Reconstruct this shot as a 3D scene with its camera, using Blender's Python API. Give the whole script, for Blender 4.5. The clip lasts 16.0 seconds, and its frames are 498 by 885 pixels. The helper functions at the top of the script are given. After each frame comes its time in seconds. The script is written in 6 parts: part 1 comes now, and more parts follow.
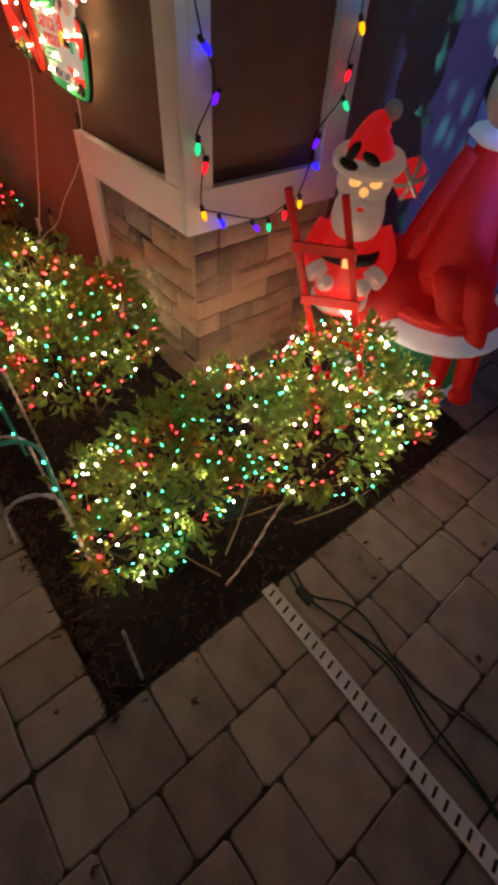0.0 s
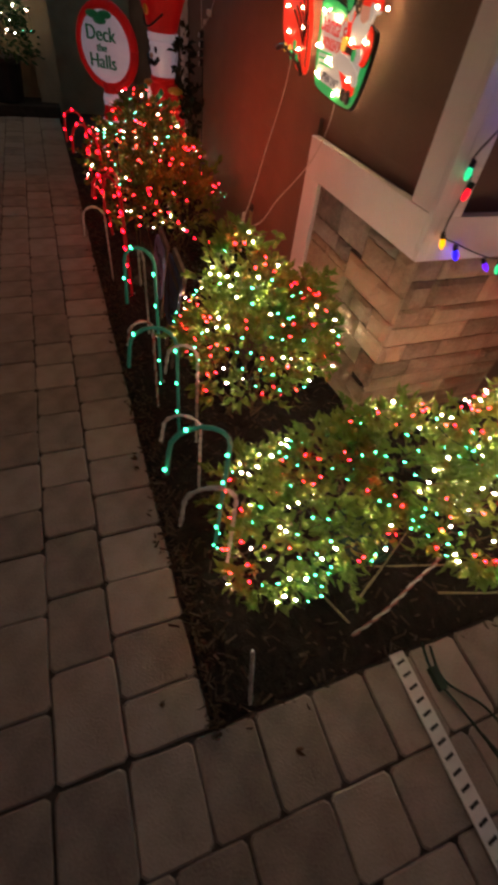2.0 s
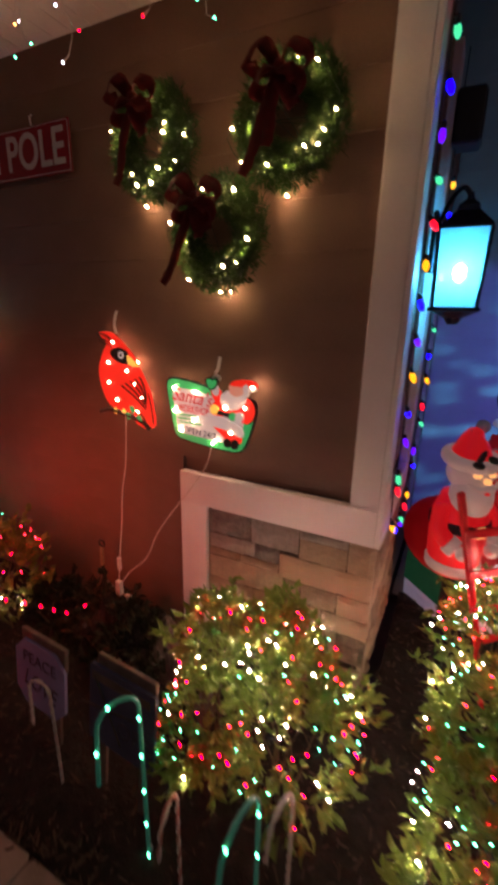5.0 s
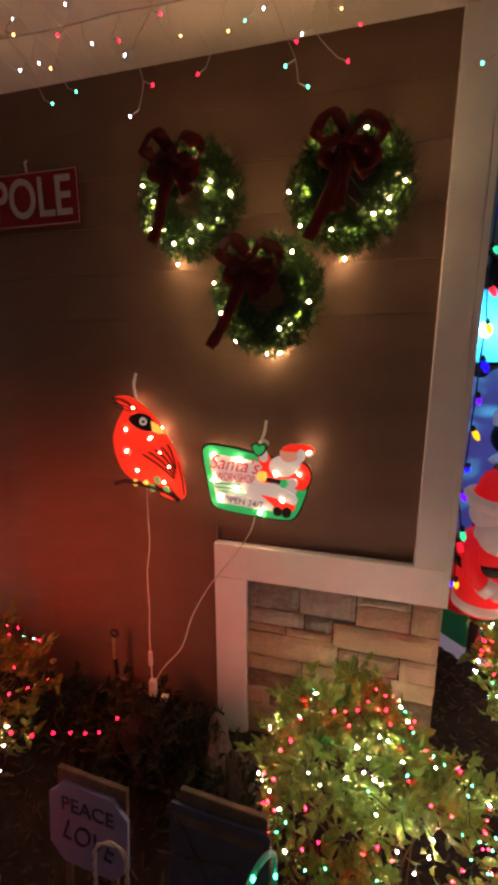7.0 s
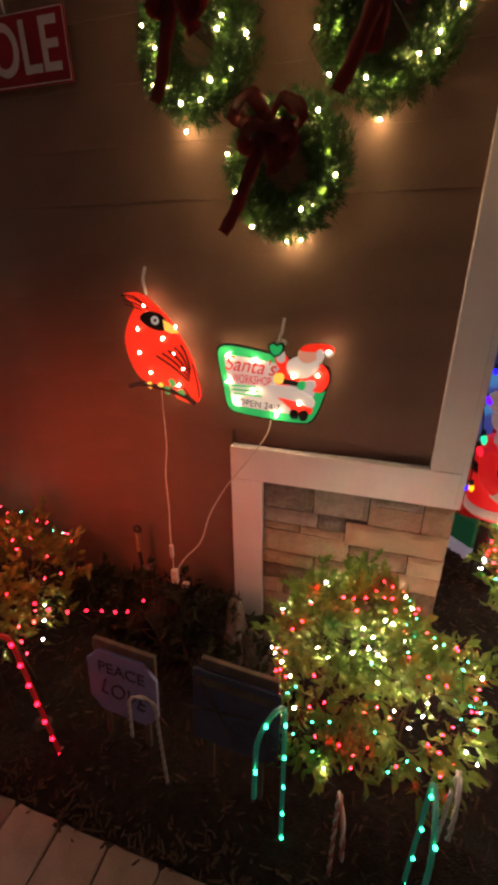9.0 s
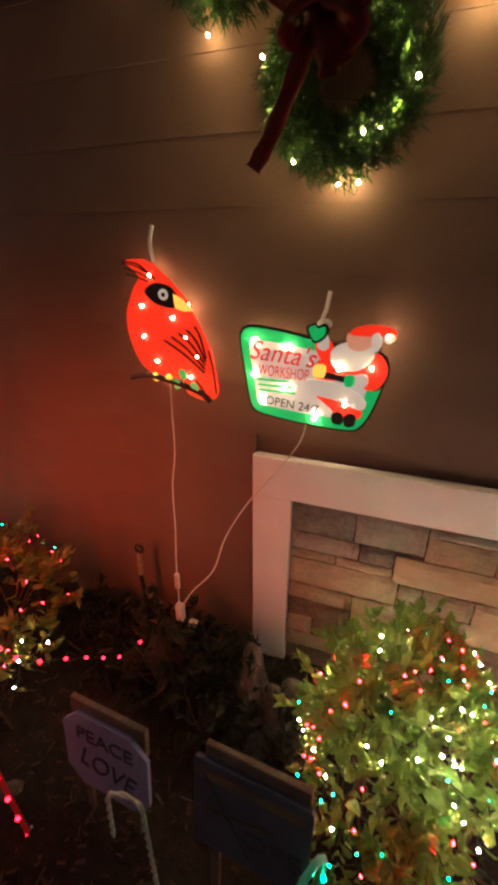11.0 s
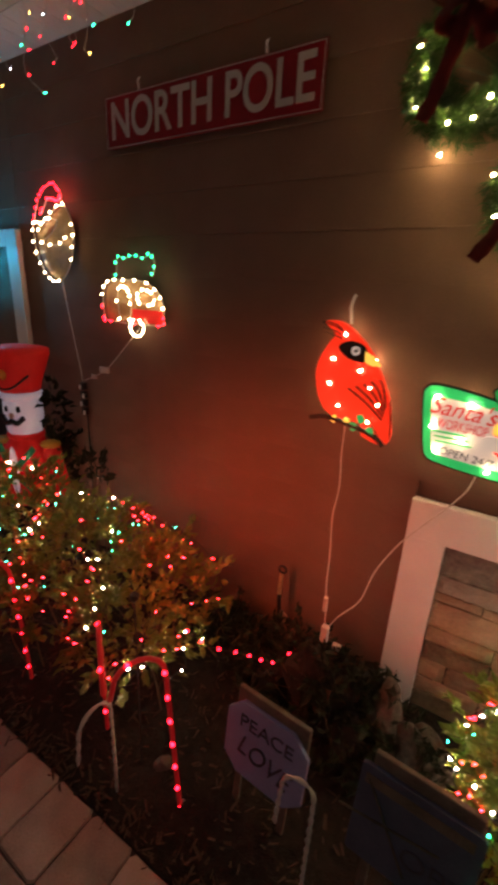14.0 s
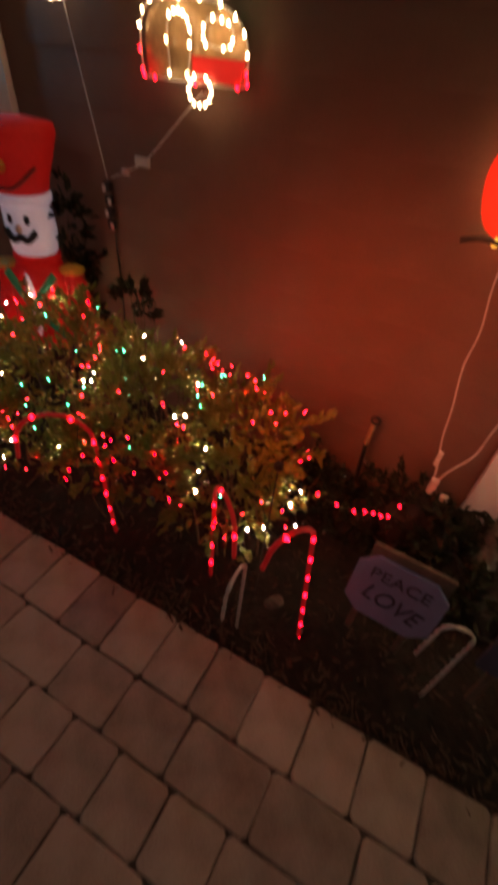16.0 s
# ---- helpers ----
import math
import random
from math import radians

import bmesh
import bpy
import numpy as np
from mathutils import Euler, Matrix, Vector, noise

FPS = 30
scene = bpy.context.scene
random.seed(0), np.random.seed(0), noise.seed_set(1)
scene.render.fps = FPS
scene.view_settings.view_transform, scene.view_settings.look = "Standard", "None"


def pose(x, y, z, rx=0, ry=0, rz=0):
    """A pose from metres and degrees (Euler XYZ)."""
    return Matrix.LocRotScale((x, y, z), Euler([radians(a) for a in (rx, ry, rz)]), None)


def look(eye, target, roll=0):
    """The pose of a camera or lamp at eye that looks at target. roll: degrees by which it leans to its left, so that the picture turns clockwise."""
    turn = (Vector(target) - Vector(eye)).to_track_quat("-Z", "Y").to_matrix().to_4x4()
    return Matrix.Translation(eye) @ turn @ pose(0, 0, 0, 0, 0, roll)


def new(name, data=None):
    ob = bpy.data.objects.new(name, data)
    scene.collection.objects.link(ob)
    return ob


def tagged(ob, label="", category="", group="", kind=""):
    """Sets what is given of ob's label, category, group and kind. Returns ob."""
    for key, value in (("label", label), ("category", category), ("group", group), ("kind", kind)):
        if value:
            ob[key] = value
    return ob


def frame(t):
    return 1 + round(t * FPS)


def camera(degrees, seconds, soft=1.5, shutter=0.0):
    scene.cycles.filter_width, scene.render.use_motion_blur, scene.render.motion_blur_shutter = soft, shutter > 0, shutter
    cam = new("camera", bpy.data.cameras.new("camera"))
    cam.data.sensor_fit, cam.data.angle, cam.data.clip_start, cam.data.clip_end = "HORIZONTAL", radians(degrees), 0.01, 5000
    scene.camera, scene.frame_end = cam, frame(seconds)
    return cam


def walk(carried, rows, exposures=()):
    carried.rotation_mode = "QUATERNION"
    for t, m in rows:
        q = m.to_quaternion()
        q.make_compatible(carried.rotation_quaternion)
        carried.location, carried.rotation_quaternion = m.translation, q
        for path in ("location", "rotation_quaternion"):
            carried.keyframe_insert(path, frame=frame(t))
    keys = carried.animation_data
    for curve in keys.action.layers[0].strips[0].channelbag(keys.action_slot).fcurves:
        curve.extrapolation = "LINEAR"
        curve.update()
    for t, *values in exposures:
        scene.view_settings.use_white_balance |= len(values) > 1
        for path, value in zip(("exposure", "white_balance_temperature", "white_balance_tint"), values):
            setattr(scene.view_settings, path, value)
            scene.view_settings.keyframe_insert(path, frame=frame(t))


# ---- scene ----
cam = camera(60.8, 16.0, soft=4.0, shutter=0.5)
PATH = [
    (0, (1.434, -0.908, 1.534), (0.445, -0.018, 0.042), 4.0),
    (0.5, (1.421, -0.929, 1.527), (0.385, -0.11, 0.025), 3.0),
    (1, (1.38, -0.979, 1.528), (0.23, -0.313, 0.034), 2.9),
    (1.5, (1.304, -1.036, 1.509), (0.07, -0.487, 0.034), 4.3),
    (2, (1.202, -1.145, 1.465), (-0.005, -0.547, -0.013), 9.0),
    (2.5, (1.09, -1.326, 1.498), (-0.117, -0.583, 0.087), 5.4),
    (3, (1.005, -1.405, 1.551), (-0.214, -0.411, 0.316), 7.8),
    (3.5, (0.767, -1.422, 1.579), (-0.437, -0.247, 0.498), 5.1),
    (4, (0.605, -1.495, 1.639), (-0.536, -0.097, 0.776), 4.4),
    (4.5, (0.466, -1.579, 1.691), (-0.521, 0.021, 1.01), 3.5),
    (5, (0.207, -1.561, 1.711), (-0.641, 0.154, 1.126), 1.2),
    (5.2, (0.102, -1.552, 1.718), (-0.745, 0.188, 1.215), 1.5),
    (7.3, (-0.334, -1.606, 1.82), (-0.826, 0.278, 1.367), -0.3),
    (7.5, (-0.31, -1.608, 1.81), (-0.813, 0.268, 1.334), -0.5),
    (8, (-0.31, -1.601, 1.794), (-0.773, 0.257, 1.215), -0.1),
    (8.5, (-0.316, -1.603, 1.787), (-0.8, 0.212, 1.101), 0.0),
    (9, (-0.334, -1.577, 1.766), (-0.886, 0.156, 0.933), -0.7),
    (9.2, (-0.339, -1.571, 1.776), (-0.918, 0.151, 0.94), -1.2),
    (11.3, (-0.477, -1.204, 1.629), (-1.133, 0.492, 0.797), -0.3),
    (11.5, (-0.483, -1.182, 1.626), (-1.152, 0.489, 0.756), -1.0),
    (12, (-0.483, -1.212, 1.64), (-1.171, 0.464, 0.792), -1.2),
    (12.2, (-0.476, -1.247, 1.656), (-1.189, 0.435, 0.842), -1.1),
    (12.5, (-0.486, -1.313, 1.679), (-1.255, 0.388, 0.96), -0.5),
    (13, (-0.553, -1.44, 1.697), (-1.448, 0.242, 1.09), 1.6),
    (13.5, (-0.597, -1.556, 1.696), (-1.54, 0.107, 1.107), 1.9),
    (13.6, (-0.595, -1.569, 1.708), (-1.55, 0.079, 1.096), 2.0),
    (14, (-0.682, -1.59, 1.688), (-1.678, 0.015, 1.03), 3.0),
    (14.4, (-0.835, -1.519, 1.68), (-1.945, -0.01, 0.979), 0.4),
    (14.5, (-0.884, -1.502, 1.68), (-2.004, 0.002, 0.985), 0.1),
    (15, (-1.04, -1.467, 1.683), (-2.19, 0.001, 0.96), 1.0),
    (15.5, (-1.187, -1.543, 1.646), (-2.114, -0.082, 0.643), 1.9),
    (16, (-1.283, -1.635, 1.582), (-1.893, -0.264, 0.26), 6.8),
]
walk(cam, [(t, look(eye, target, roll)) for t, eye, target, roll in PATH],
     exposures=((0, 0.28, 6750, 12), (2.0, 0.31, 6850, 15), (3.5, 0.28, 6850, 25), (5.0, 0.34, 6600, 35), (7.5, 0.54, 6500, 18), (9.0, 0.58, 6450, 15),
                (11.5, 0.62, 6300, 7), (13.5, 0.64, 6400, 8), (14.5, 0.66, 6900, 13), (15.5, 0.60, 7100, 17), (16.0, 0.56, 7100, 17)))

# ---- world and large lights ----
world = bpy.data.worlds.new("night")
scene.world = world
world.use_nodes = True
wn = world.node_tree.nodes
wbg = wn["Background"]
wbg.inputs["Color"].default_value = (0.95, 0.69, 0.60, 1)
wbg.inputs["Strength"].default_value = 0.052


def lamp(name, kind, place, colour, power, size=0.05, target=None, spread=None):
    data = bpy.data.lights.new(name, kind)
    data.color, data.energy = colour, power
    if kind == "AREA":
        data.size = size
    else:
        data.shadow_soft_size = size
    if spread and kind == "SPOT":
        data.spot_size, data.spot_blend = radians(spread), 0.8
    ob = new(name, data)
    ob.matrix_world = look(place, target) if target else Matrix.Translation(place)
    return ob


# coloured lamps: red, added for the wall's glow; blue, a projector on the recess
lamp("added_red_wall_lamp", "SPOT", (-1.56, -0.80, 0.90), (1.0, 0.125, 0.040), 14.0, 0.12, (-1.56, 0.0, 0.66), 132)
blue = lamp("blue_projector_lamp", "SPOT", (3.1, 0.3, 1.5), (0.13, 0.17, 1.0), 330.0, 0.03, (0.33, 1.9, 1.15), 34)
blue.data.spot_blend = 0.25
ripple = lamp("ripple_projector_lamp", "SPOT", (2.9, 0.72, 1.55), (0.06, 0.70, 1.0), 800.0, 0.002, (0.33, 1.9, 1.15), 30)
ripple.data.spot_blend = 0.3


# ---- materials ----
def mat(name, colour, rough=0.6, metal=0.0, vary=0.25, scale=8.0, fine=60.0, bump=0.2, dist=0.01, tint=None, per_object=0.0, island=0.0, spec=0.4):
    """A procedural surface: base colour broken at two scales, with relief."""
    m = bpy.data.materials.new(name)
    m.use_nodes = True
    nt = m.node_tree
    n, l = nt.nodes, nt.links
    b = n["Principled BSDF"]
    b.inputs["Roughness"].default_value = rough
    b.inputs["Metallic"].default_value = metal
    b.inputs["Specular IOR Level"].default_value = spec
    tc = n.new("ShaderNodeTexCoord")
    big = n.new("ShaderNodeTexNoise")
    big.inputs["Scale"].default_value, big.inputs["Detail"].default_value = scale, 5
    small = n.new("ShaderNodeTexNoise")
    small.inputs["Scale"].default_value, small.inputs["Detail"].default_value = fine, 3
    l.new(tc.outputs["Object"], big.inputs["Vector"])
    l.new(tc.outputs["Object"], small.inputs["Vector"])
    add = n.new("ShaderNodeMath")
    add.operation = "MULTIPLY_ADD"
    add.inputs[1].default_value = 0.45
    l.new(small.outputs["Fac"], add.inputs[0])
    l.new(big.outputs["Fac"], add.inputs[2])
    last = add.outputs[0]
    if per_object or island:
        if per_object:
            src = n.new("ShaderNodeObjectInfo").outputs["Random"]
        else:
            src = n.new("ShaderNodeNewGeometry").outputs["Random Per Island"]
        more = n.new("ShaderNodeMath")
        more.operation = "MULTIPLY_ADD"
        more.inputs[1].default_value = per_object or island
        if per_object:
            # even spread about the middle of the ramp
            mid = n.new("ShaderNodeMath")
            mid.operation = "SUBTRACT"
            mid.inputs[1].default_value = 0.5 * per_object
            l.new(last, mid.inputs[0])
            last = mid.outputs[0]
        l.new(src, more.inputs[0])
        l.new(last, more.inputs[2])
        last = more.outputs[0]
    ramp = n.new("ShaderNodeValToRGB")
    lo = tuple(c * (1 - vary) for c in colour)
    hi = tint or tuple(min(1, c * (1 + vary)) for c in colour)
    span = 0.25 + (per_object or island) * 0.5
    ramp.color_ramp.elements[0].position, ramp.color_ramp.elements[0].color = 0.72 - span * 0.9, (*lo, 1)
    ramp.color_ramp.elements[1].position, ramp.color_ramp.elements[1].color = min(1.0, 0.72 + span * 1.1), (*hi, 1)
    l.new(last, ramp.inputs["Fac"])
    l.new(ramp.outputs["Color"], b.inputs["Base Color"])
    if bump:
        bp = n.new("ShaderNodeBump")
        bp.inputs["Strength"].default_value, bp.inputs["Distance"].default_value = bump, dist
        l.new(add.outputs[0], bp.inputs["Height"])
        l.new(bp.outputs["Normal"], b.inputs["Normal"])
    return m


def glow(name, colour, strength, base=None):
    base = base or tuple(0.02 + 0.3 * c for c in colour)
    m = bpy.data.materials.new(name)
    m.use_nodes = True
    b = m.node_tree.nodes["Principled BSDF"]
    b.inputs["Base Color"].default_value = (*base, 1)
    b.inputs["Emission Color"].default_value = (*colour, 1)
    b.inputs["Emission Strength"].default_value = strength
    b.inputs["Roughness"].default_value = 0.3
    return m


def leafy(name, dark, light, rough=0.45):
    m = mat(name, dark, rough, vary=0.5, scale=30, fine=120, bump=0.15, dist=0.002, tint=light, island=0.7)
    n, l = m.node_tree.nodes, m.node_tree.links
    b = n["Principled BSDF"]
    tr = n.new("ShaderNodeBsdfTranslucent")
    ramp = next(x for x in n if x.bl_idname == "ShaderNodeValToRGB")
    l.new(ramp.outputs["Color"], tr.inputs["Color"])
    mx = n.new("ShaderNodeMixShader")
    mx.inputs[0].default_value = 0.4
    l.new(b.outputs[0], mx.inputs[1])
    l.new(tr.outputs[0], mx.inputs[2])
    l.new(mx.outputs[0], n["Material Output"].inputs["Surface"])
    return m


def glass(name, colour, rough=0.05):
    m = bpy.data.materials.new(name)
    m.use_nodes = True
    b = m.node_tree.nodes["Principled BSDF"]
    b.inputs["Base Color"].default_value = (*colour, 1)
    b.inputs["Transmission Weight"].default_value = 1.0
    b.inputs["Roughness"].default_value = rough
    return m


M_GROUND = mat("asphalt", (0.045, 0.042, 0.045), 0.9, vary=0.3, scale=3, fine=200, bump=0.4)
M_SAND = mat("joint_sand", (0.045, 0.034, 0.028), 0.95, vary=0.4, scale=20, fine=300, bump=0.5)
M_PAVER = mat("concrete_paver", (0.235, 0.180, 0.150), 0.85, vary=0.45, scale=8, fine=150, bump=0.7, dist=0.005, tint=(0.34, 0.275, 0.235), per_object=0.4)
M_MULCH = mat("mulch_soil", (0.016, 0.011, 0.008), 0.95, vary=0.6, scale=25, fine=180, bump=0.9, dist=0.02)
M_CHIP = mat("bark_chip", (0.028, 0.018, 0.012), 0.9, vary=0.6, scale=30, fine=200, bump=0.4, tint=(0.068, 0.044, 0.028), island=0.8)
M_SIDING = mat("brown_siding", (0.165, 0.104, 0.078), 0.7, vary=0.14, scale=4, fine=150, bump=0.12, dist=0.002, spec=0.2)
M_TRIM = mat("white_trim", (0.72, 0.69, 0.68), 0.5, vary=0.06, scale=5, fine=120, bump=0.05, dist=0.001)
M_STONE = mat("ledge_stone", (0.205, 0.148, 0.102), 0.85, vary=0.55, scale=7, fine=70, bump=0.9, dist=0.008, tint=(0.42, 0.315, 0.21), per_object=0.8)
M_STONE_GREY = mat("grey_ledge_stone", (0.105, 0.094, 0.084), 0.85, vary=0.5, scale=12, fine=70, bump=0.9, dist=0.008, tint=(0.30, 0.265, 0.225), per_object=0.5)
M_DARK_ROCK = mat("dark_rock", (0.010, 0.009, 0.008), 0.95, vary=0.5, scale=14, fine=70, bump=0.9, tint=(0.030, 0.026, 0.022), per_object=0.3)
M_MORTAR = mat("mortar", (0.035, 0.027, 0.021), 0.95, vary=0.3, scale=20, fine=150, bump=0.5)
M_SOFFIT = mat("beige_soffit", (0.62, 0.54, 0.48), 0.7, vary=0.1, scale=4, fine=100, bump=0.1)
M_GREY_SIDING = mat("grey_siding", (0.27, 0.25, 0.26), 0.6, vary=0.12, scale=4, fine=120, bump=0.1)
M_DOOR = mat("dark_door_paint", (0.018, 0.02, 0.028), 0.35, vary=0.2, scale=4, fine=90, bump=0.05)
M_TAN = mat("tan_stucco", (0.30, 0.22, 0.13), 0.9, vary=0.2, scale=5, fine=120, bump=0.5)
M_LEAF = leafy("shrub_leaf", (0.050, 0.098, 0.018), (0.165, 0.255, 0.050))
M_LEAF_DRY = leafy("autumn_shrub_leaf", (0.050, 0.085, 0.018), (0.14, 0.17, 0.036))
# leaves of the unlit plants: their shade is put into the near-black colour
M_LEAF_SHADE = leafy("shade_dark_leaf", (0.007, 0.010, 0.005), (0.020, 0.024, 0.010))
M_STEM = mat("stem_bark", (0.11, 0.075, 0.04), 0.85, vary=0.4, scale=30, fine=200, bump=0.3)
M_TWIG = mat("pale_twig", (0.30, 0.24, 0.13), 0.8, vary=0.3, scale=30, fine=200, bump=0.3)
M_NEEDLE = leafy("pine_needle", (0.006, 0.020, 0.007), (0.024, 0.058, 0.016))
M_VELVET = mat("red_velvet", (0.075, 0.002, 0.004), 0.85, vary=0.35, scale=30, fine=300, bump=0.3, dist=0.002)
M_WIRE_GREEN = mat("green_wire", (0.012, 0.03, 0.016), 0.5, vary=0.2, scale=30, bump=0)
M_WIRE_WHITE = mat("white_cord", (0.55, 0.50, 0.46), 0.5, vary=0.1, scale=30, bump=0)
M_BLACK = mat("black_plastic", (0.012, 0.012, 0.013), 0.45, vary=0.2, scale=30, bump=0)
M_IRON = mat("black_iron", (0.015, 0.015, 0.017), 0.4, 0.6, vary=0.3, scale=20, bump=0.1)
M_WHITE = mat("white_plastic", (0.70, 0.68, 0.68), 0.45, vary=0.08, scale=12, bump=0.05)
M_WHITE_CLOTH = mat("white_nylon", (0.66, 0.64, 0.66), 0.7, vary=0.1, scale=6, fine=60, bump=0.25)
M_RED_CLOTH = mat("red_nylon", (0.42, 0.012, 0.012), 0.65, vary=0.2, scale=6, fine=60, bump=0.25)
M_GREEN_CLOTH = mat("green_nylon", (0.012, 0.10, 0.04), 0.65, vary=0.2, scale=6, fine=60, bump=0.25)
for cloth, shine, power in ((M_WHITE_CLOTH, (0.70, 0.70, 1.0), 0.085), (M_RED_CLOTH, (0.80, 0.008, 0.010), 0.06), (M_GREEN_CLOTH, (0.01, 0.30, 0.12), 0.05)):
    # the inflatables are lit from inside
    cloth.node_tree.nodes["Principled BSDF"].inputs["Emission Color"].default_value = (*shine, 1)
    cloth.node_tree.nodes["Principled BSDF"].inputs["Emission Strength"].default_value = power
M_CANE_WHITE = mat("cane_white_plastic", (0.62, 0.58, 0.55), 0.45, vary=0.12, scale=14, bump=0.05)
M_CANE_PINK = mat("faded_red_plastic", (0.40, 0.15, 0.13), 0.5, vary=0.25, scale=20, bump=0.05)
M_RED_PAINT = mat("red_paint", (0.70, 0.012, 0.014), 0.4, vary=0.2, scale=14, fine=90, bump=0.1)
M_SIGN_RED = mat("red_enamel", (0.19, 0.005, 0.014), 0.45, vary=0.2, scale=6, fine=70, bump=0.05, spec=0.2)
M_SIGN_WHITE = mat("white_lettering", (0.40, 0.385, 0.40), 0.4, vary=0.08, scale=10, bump=0)
M_WOOD = mat("weathered_wood", (0.15, 0.11, 0.085), 0.8, vary=0.4, scale=12, fine=120, bump=0.4)
# whitewash with the bluish light that falls on it mixed into the base colour
M_BOARD = mat("bluelit_whitewashed_board", (0.25, 0.28, 0.50), 0.7, vary=0.15, scale=9, fine=120, bump=0.2)
M_SLATE = mat("faded_blue_grey_board", (0.075, 0.08, 0.135), 0.75, vary=0.25, scale=9, fine=120, bump=0.2)
M_INK = mat("dark_ink", (0.06, 0.055, 0.08), 0.6, vary=0.2, scale=20, bump=0)
M_ROCK = mat("grey_rock", (0.055, 0.048, 0.042), 0.9, vary=0.5, scale=18, fine=70, bump=0.9, tint=(0.16, 0.135, 0.11), per_object=0.4)
M_TAPE = mat("white_vinyl", (0.62, 0.60, 0.58), 0.45, vary=0.12, scale=9, fine=80, bump=0.1)
M_BOXGREEN = mat("dark_green_plastic", (0.012, 0.045, 0.034), 0.5, vary=0.2, scale=14, fine=90, bump=0.1)
M_GLASS = glass("clear_glass", (0.85, 0.95, 0.98))
G_WHITE = glow("warm_white_bulb", (1.0, 0.80, 0.58), 500)
G_RED = glow("red_bulb", (1.0, 0.0030, 0.0070), 185)
G_RED_SOFT = glow("red_decor_bulb", (1.0, 0.004, 0.012), 22)
G_GREEN = glow("green_bulb", (0.010, 0.95, 0.38), 15)
G_BLUE = glow("blue_bulb", (0.003, 0.002, 1.0), 5)
G_YELLOW = glow("amber_bulb", (1.0, 0.40, 0.0), 1.5)
G_VIOLET = glow("violet_bulb", (0.12, 0.004, 1.0), 1.3)
G_CRED = glow("opaque_red_bulb", (1.0, 0.008, 0.02), 1.6)
G_CGREEN = glow("opaque_green_bulb", (0.0, 0.62, 0.24), 1.3)
G_CYAN = glow("cyan_lantern_bulb", (0.02, 0.60, 1.0), 260)


# ---- mesh helpers ----
def link(name, bm, material, parent=None, label="", smooth=False):
    me = bpy.data.meshes.new(name)
    bm.normal_update()
    bm.to_mesh(me)
    bm.free()
    for m in material if isinstance(material, (list, tuple)) else (material,):
        me.materials.append(m)
    if smooth:
        me.polygons.foreach_set("use_smooth", [True] * len(me.polygons))
    ob = new(name, me)
    if parent:
        ob.parent = parent
    if label:
        ob["label"] = label
    return ob


def part(name, bm, material, parent, label="", smooth=False):
    return link(name, bm, material, parent, label, smooth)


def piece(name, me, parent, m):
    """One of many alike pieces that share a mesh."""
    ob = new(name, me)
    ob.parent = parent
    ob.matrix_basis = m
    return ob


def empty(name, place=(0, 0, 0)):
    ob = new(name)
    ob.empty_display_size = 0.1
    ob.location = place
    return ob


def box(bm, x0, x1, y0, y1, z0, z1, bevel=0.0, m=None, index=0):
    v = [bm.verts.new(p) for p in ((x0, y0, z0), (x1, y0, z0), (x1, y1, z0), (x0, y1, z0), (x0, y0, z1), (x1, y0, z1), (x1, y1, z1), (x0, y1, z1))]
    f = [bm.faces.new([v[i] for i in q]) for q in ((3, 2, 1, 0), (4, 5, 6, 7), (0, 1, 5, 4), (1, 2, 6, 5), (2, 3, 7, 6), (3, 0, 4, 7))]
    for q in f:
        q.material_index = index
    if m:
        bmesh.ops.transform(bm, matrix=m, verts=v)
    if bevel:
        bmesh.ops.bevel(bm, geom=list({e for q in f for e in q.edges}), offset=bevel, segments=2, affect="EDGES", profile=0.5)
    return bm


def tube(bm, points, radius, sides=6, index=0, taper=None):
    """A round bar along the points."""
    pts = [Vector(p) for p in points]
    rings = []
    side = None
    for i, p in enumerate(pts):
        d = (pts[min(i + 1, len(pts) - 1)] - pts[max(i - 1, 0)])
        d = d.normalized() if d.length > 1e-9 else Vector((0, 0, 1))
        if side is None:
            side = d.orthogonal().normalized()
        side = (side - d * side.dot(d))
        side = side.normalized() if side.length > 1e-6 else d.orthogonal().normalized()
        up = d.cross(side)
        r = radius if taper is None else radius + (taper - radius) * i / max(1, len(pts) - 1)
        rings.append([bm.verts.new(p + side * math.cos(a) * r + up * math.sin(a) * r) for a in (2 * math.pi * k / sides for k in range(sides))])
    for a, b in zip(rings, rings[1:]):
        for k in range(sides):
            f = bm.faces.new((a[k], a[(k + 1) % sides], b[(k + 1) % sides], b[k]))
            f.material_index = index
    for ring, flip in ((rings[0], True), (rings[-1], False)):
        f = bm.faces.new(ring[::-1] if flip else ring)
        f.material_index = index
    return bm


def ball(bm, place, radii, index=0, sub=2, turn=None):
    r = bmesh.ops.create_icosphere(bm, subdivisions=sub, radius=1.0)
    m = Matrix.Translation(place) @ (turn or Matrix()) @ Matrix.Diagonal((*radii, 1))
    bmesh.ops.transform(bm, matrix=m, verts=r["verts"])
    for f in {f for v in r["verts"] for f in v.link_faces}:
        f.material_index = index
    return bm


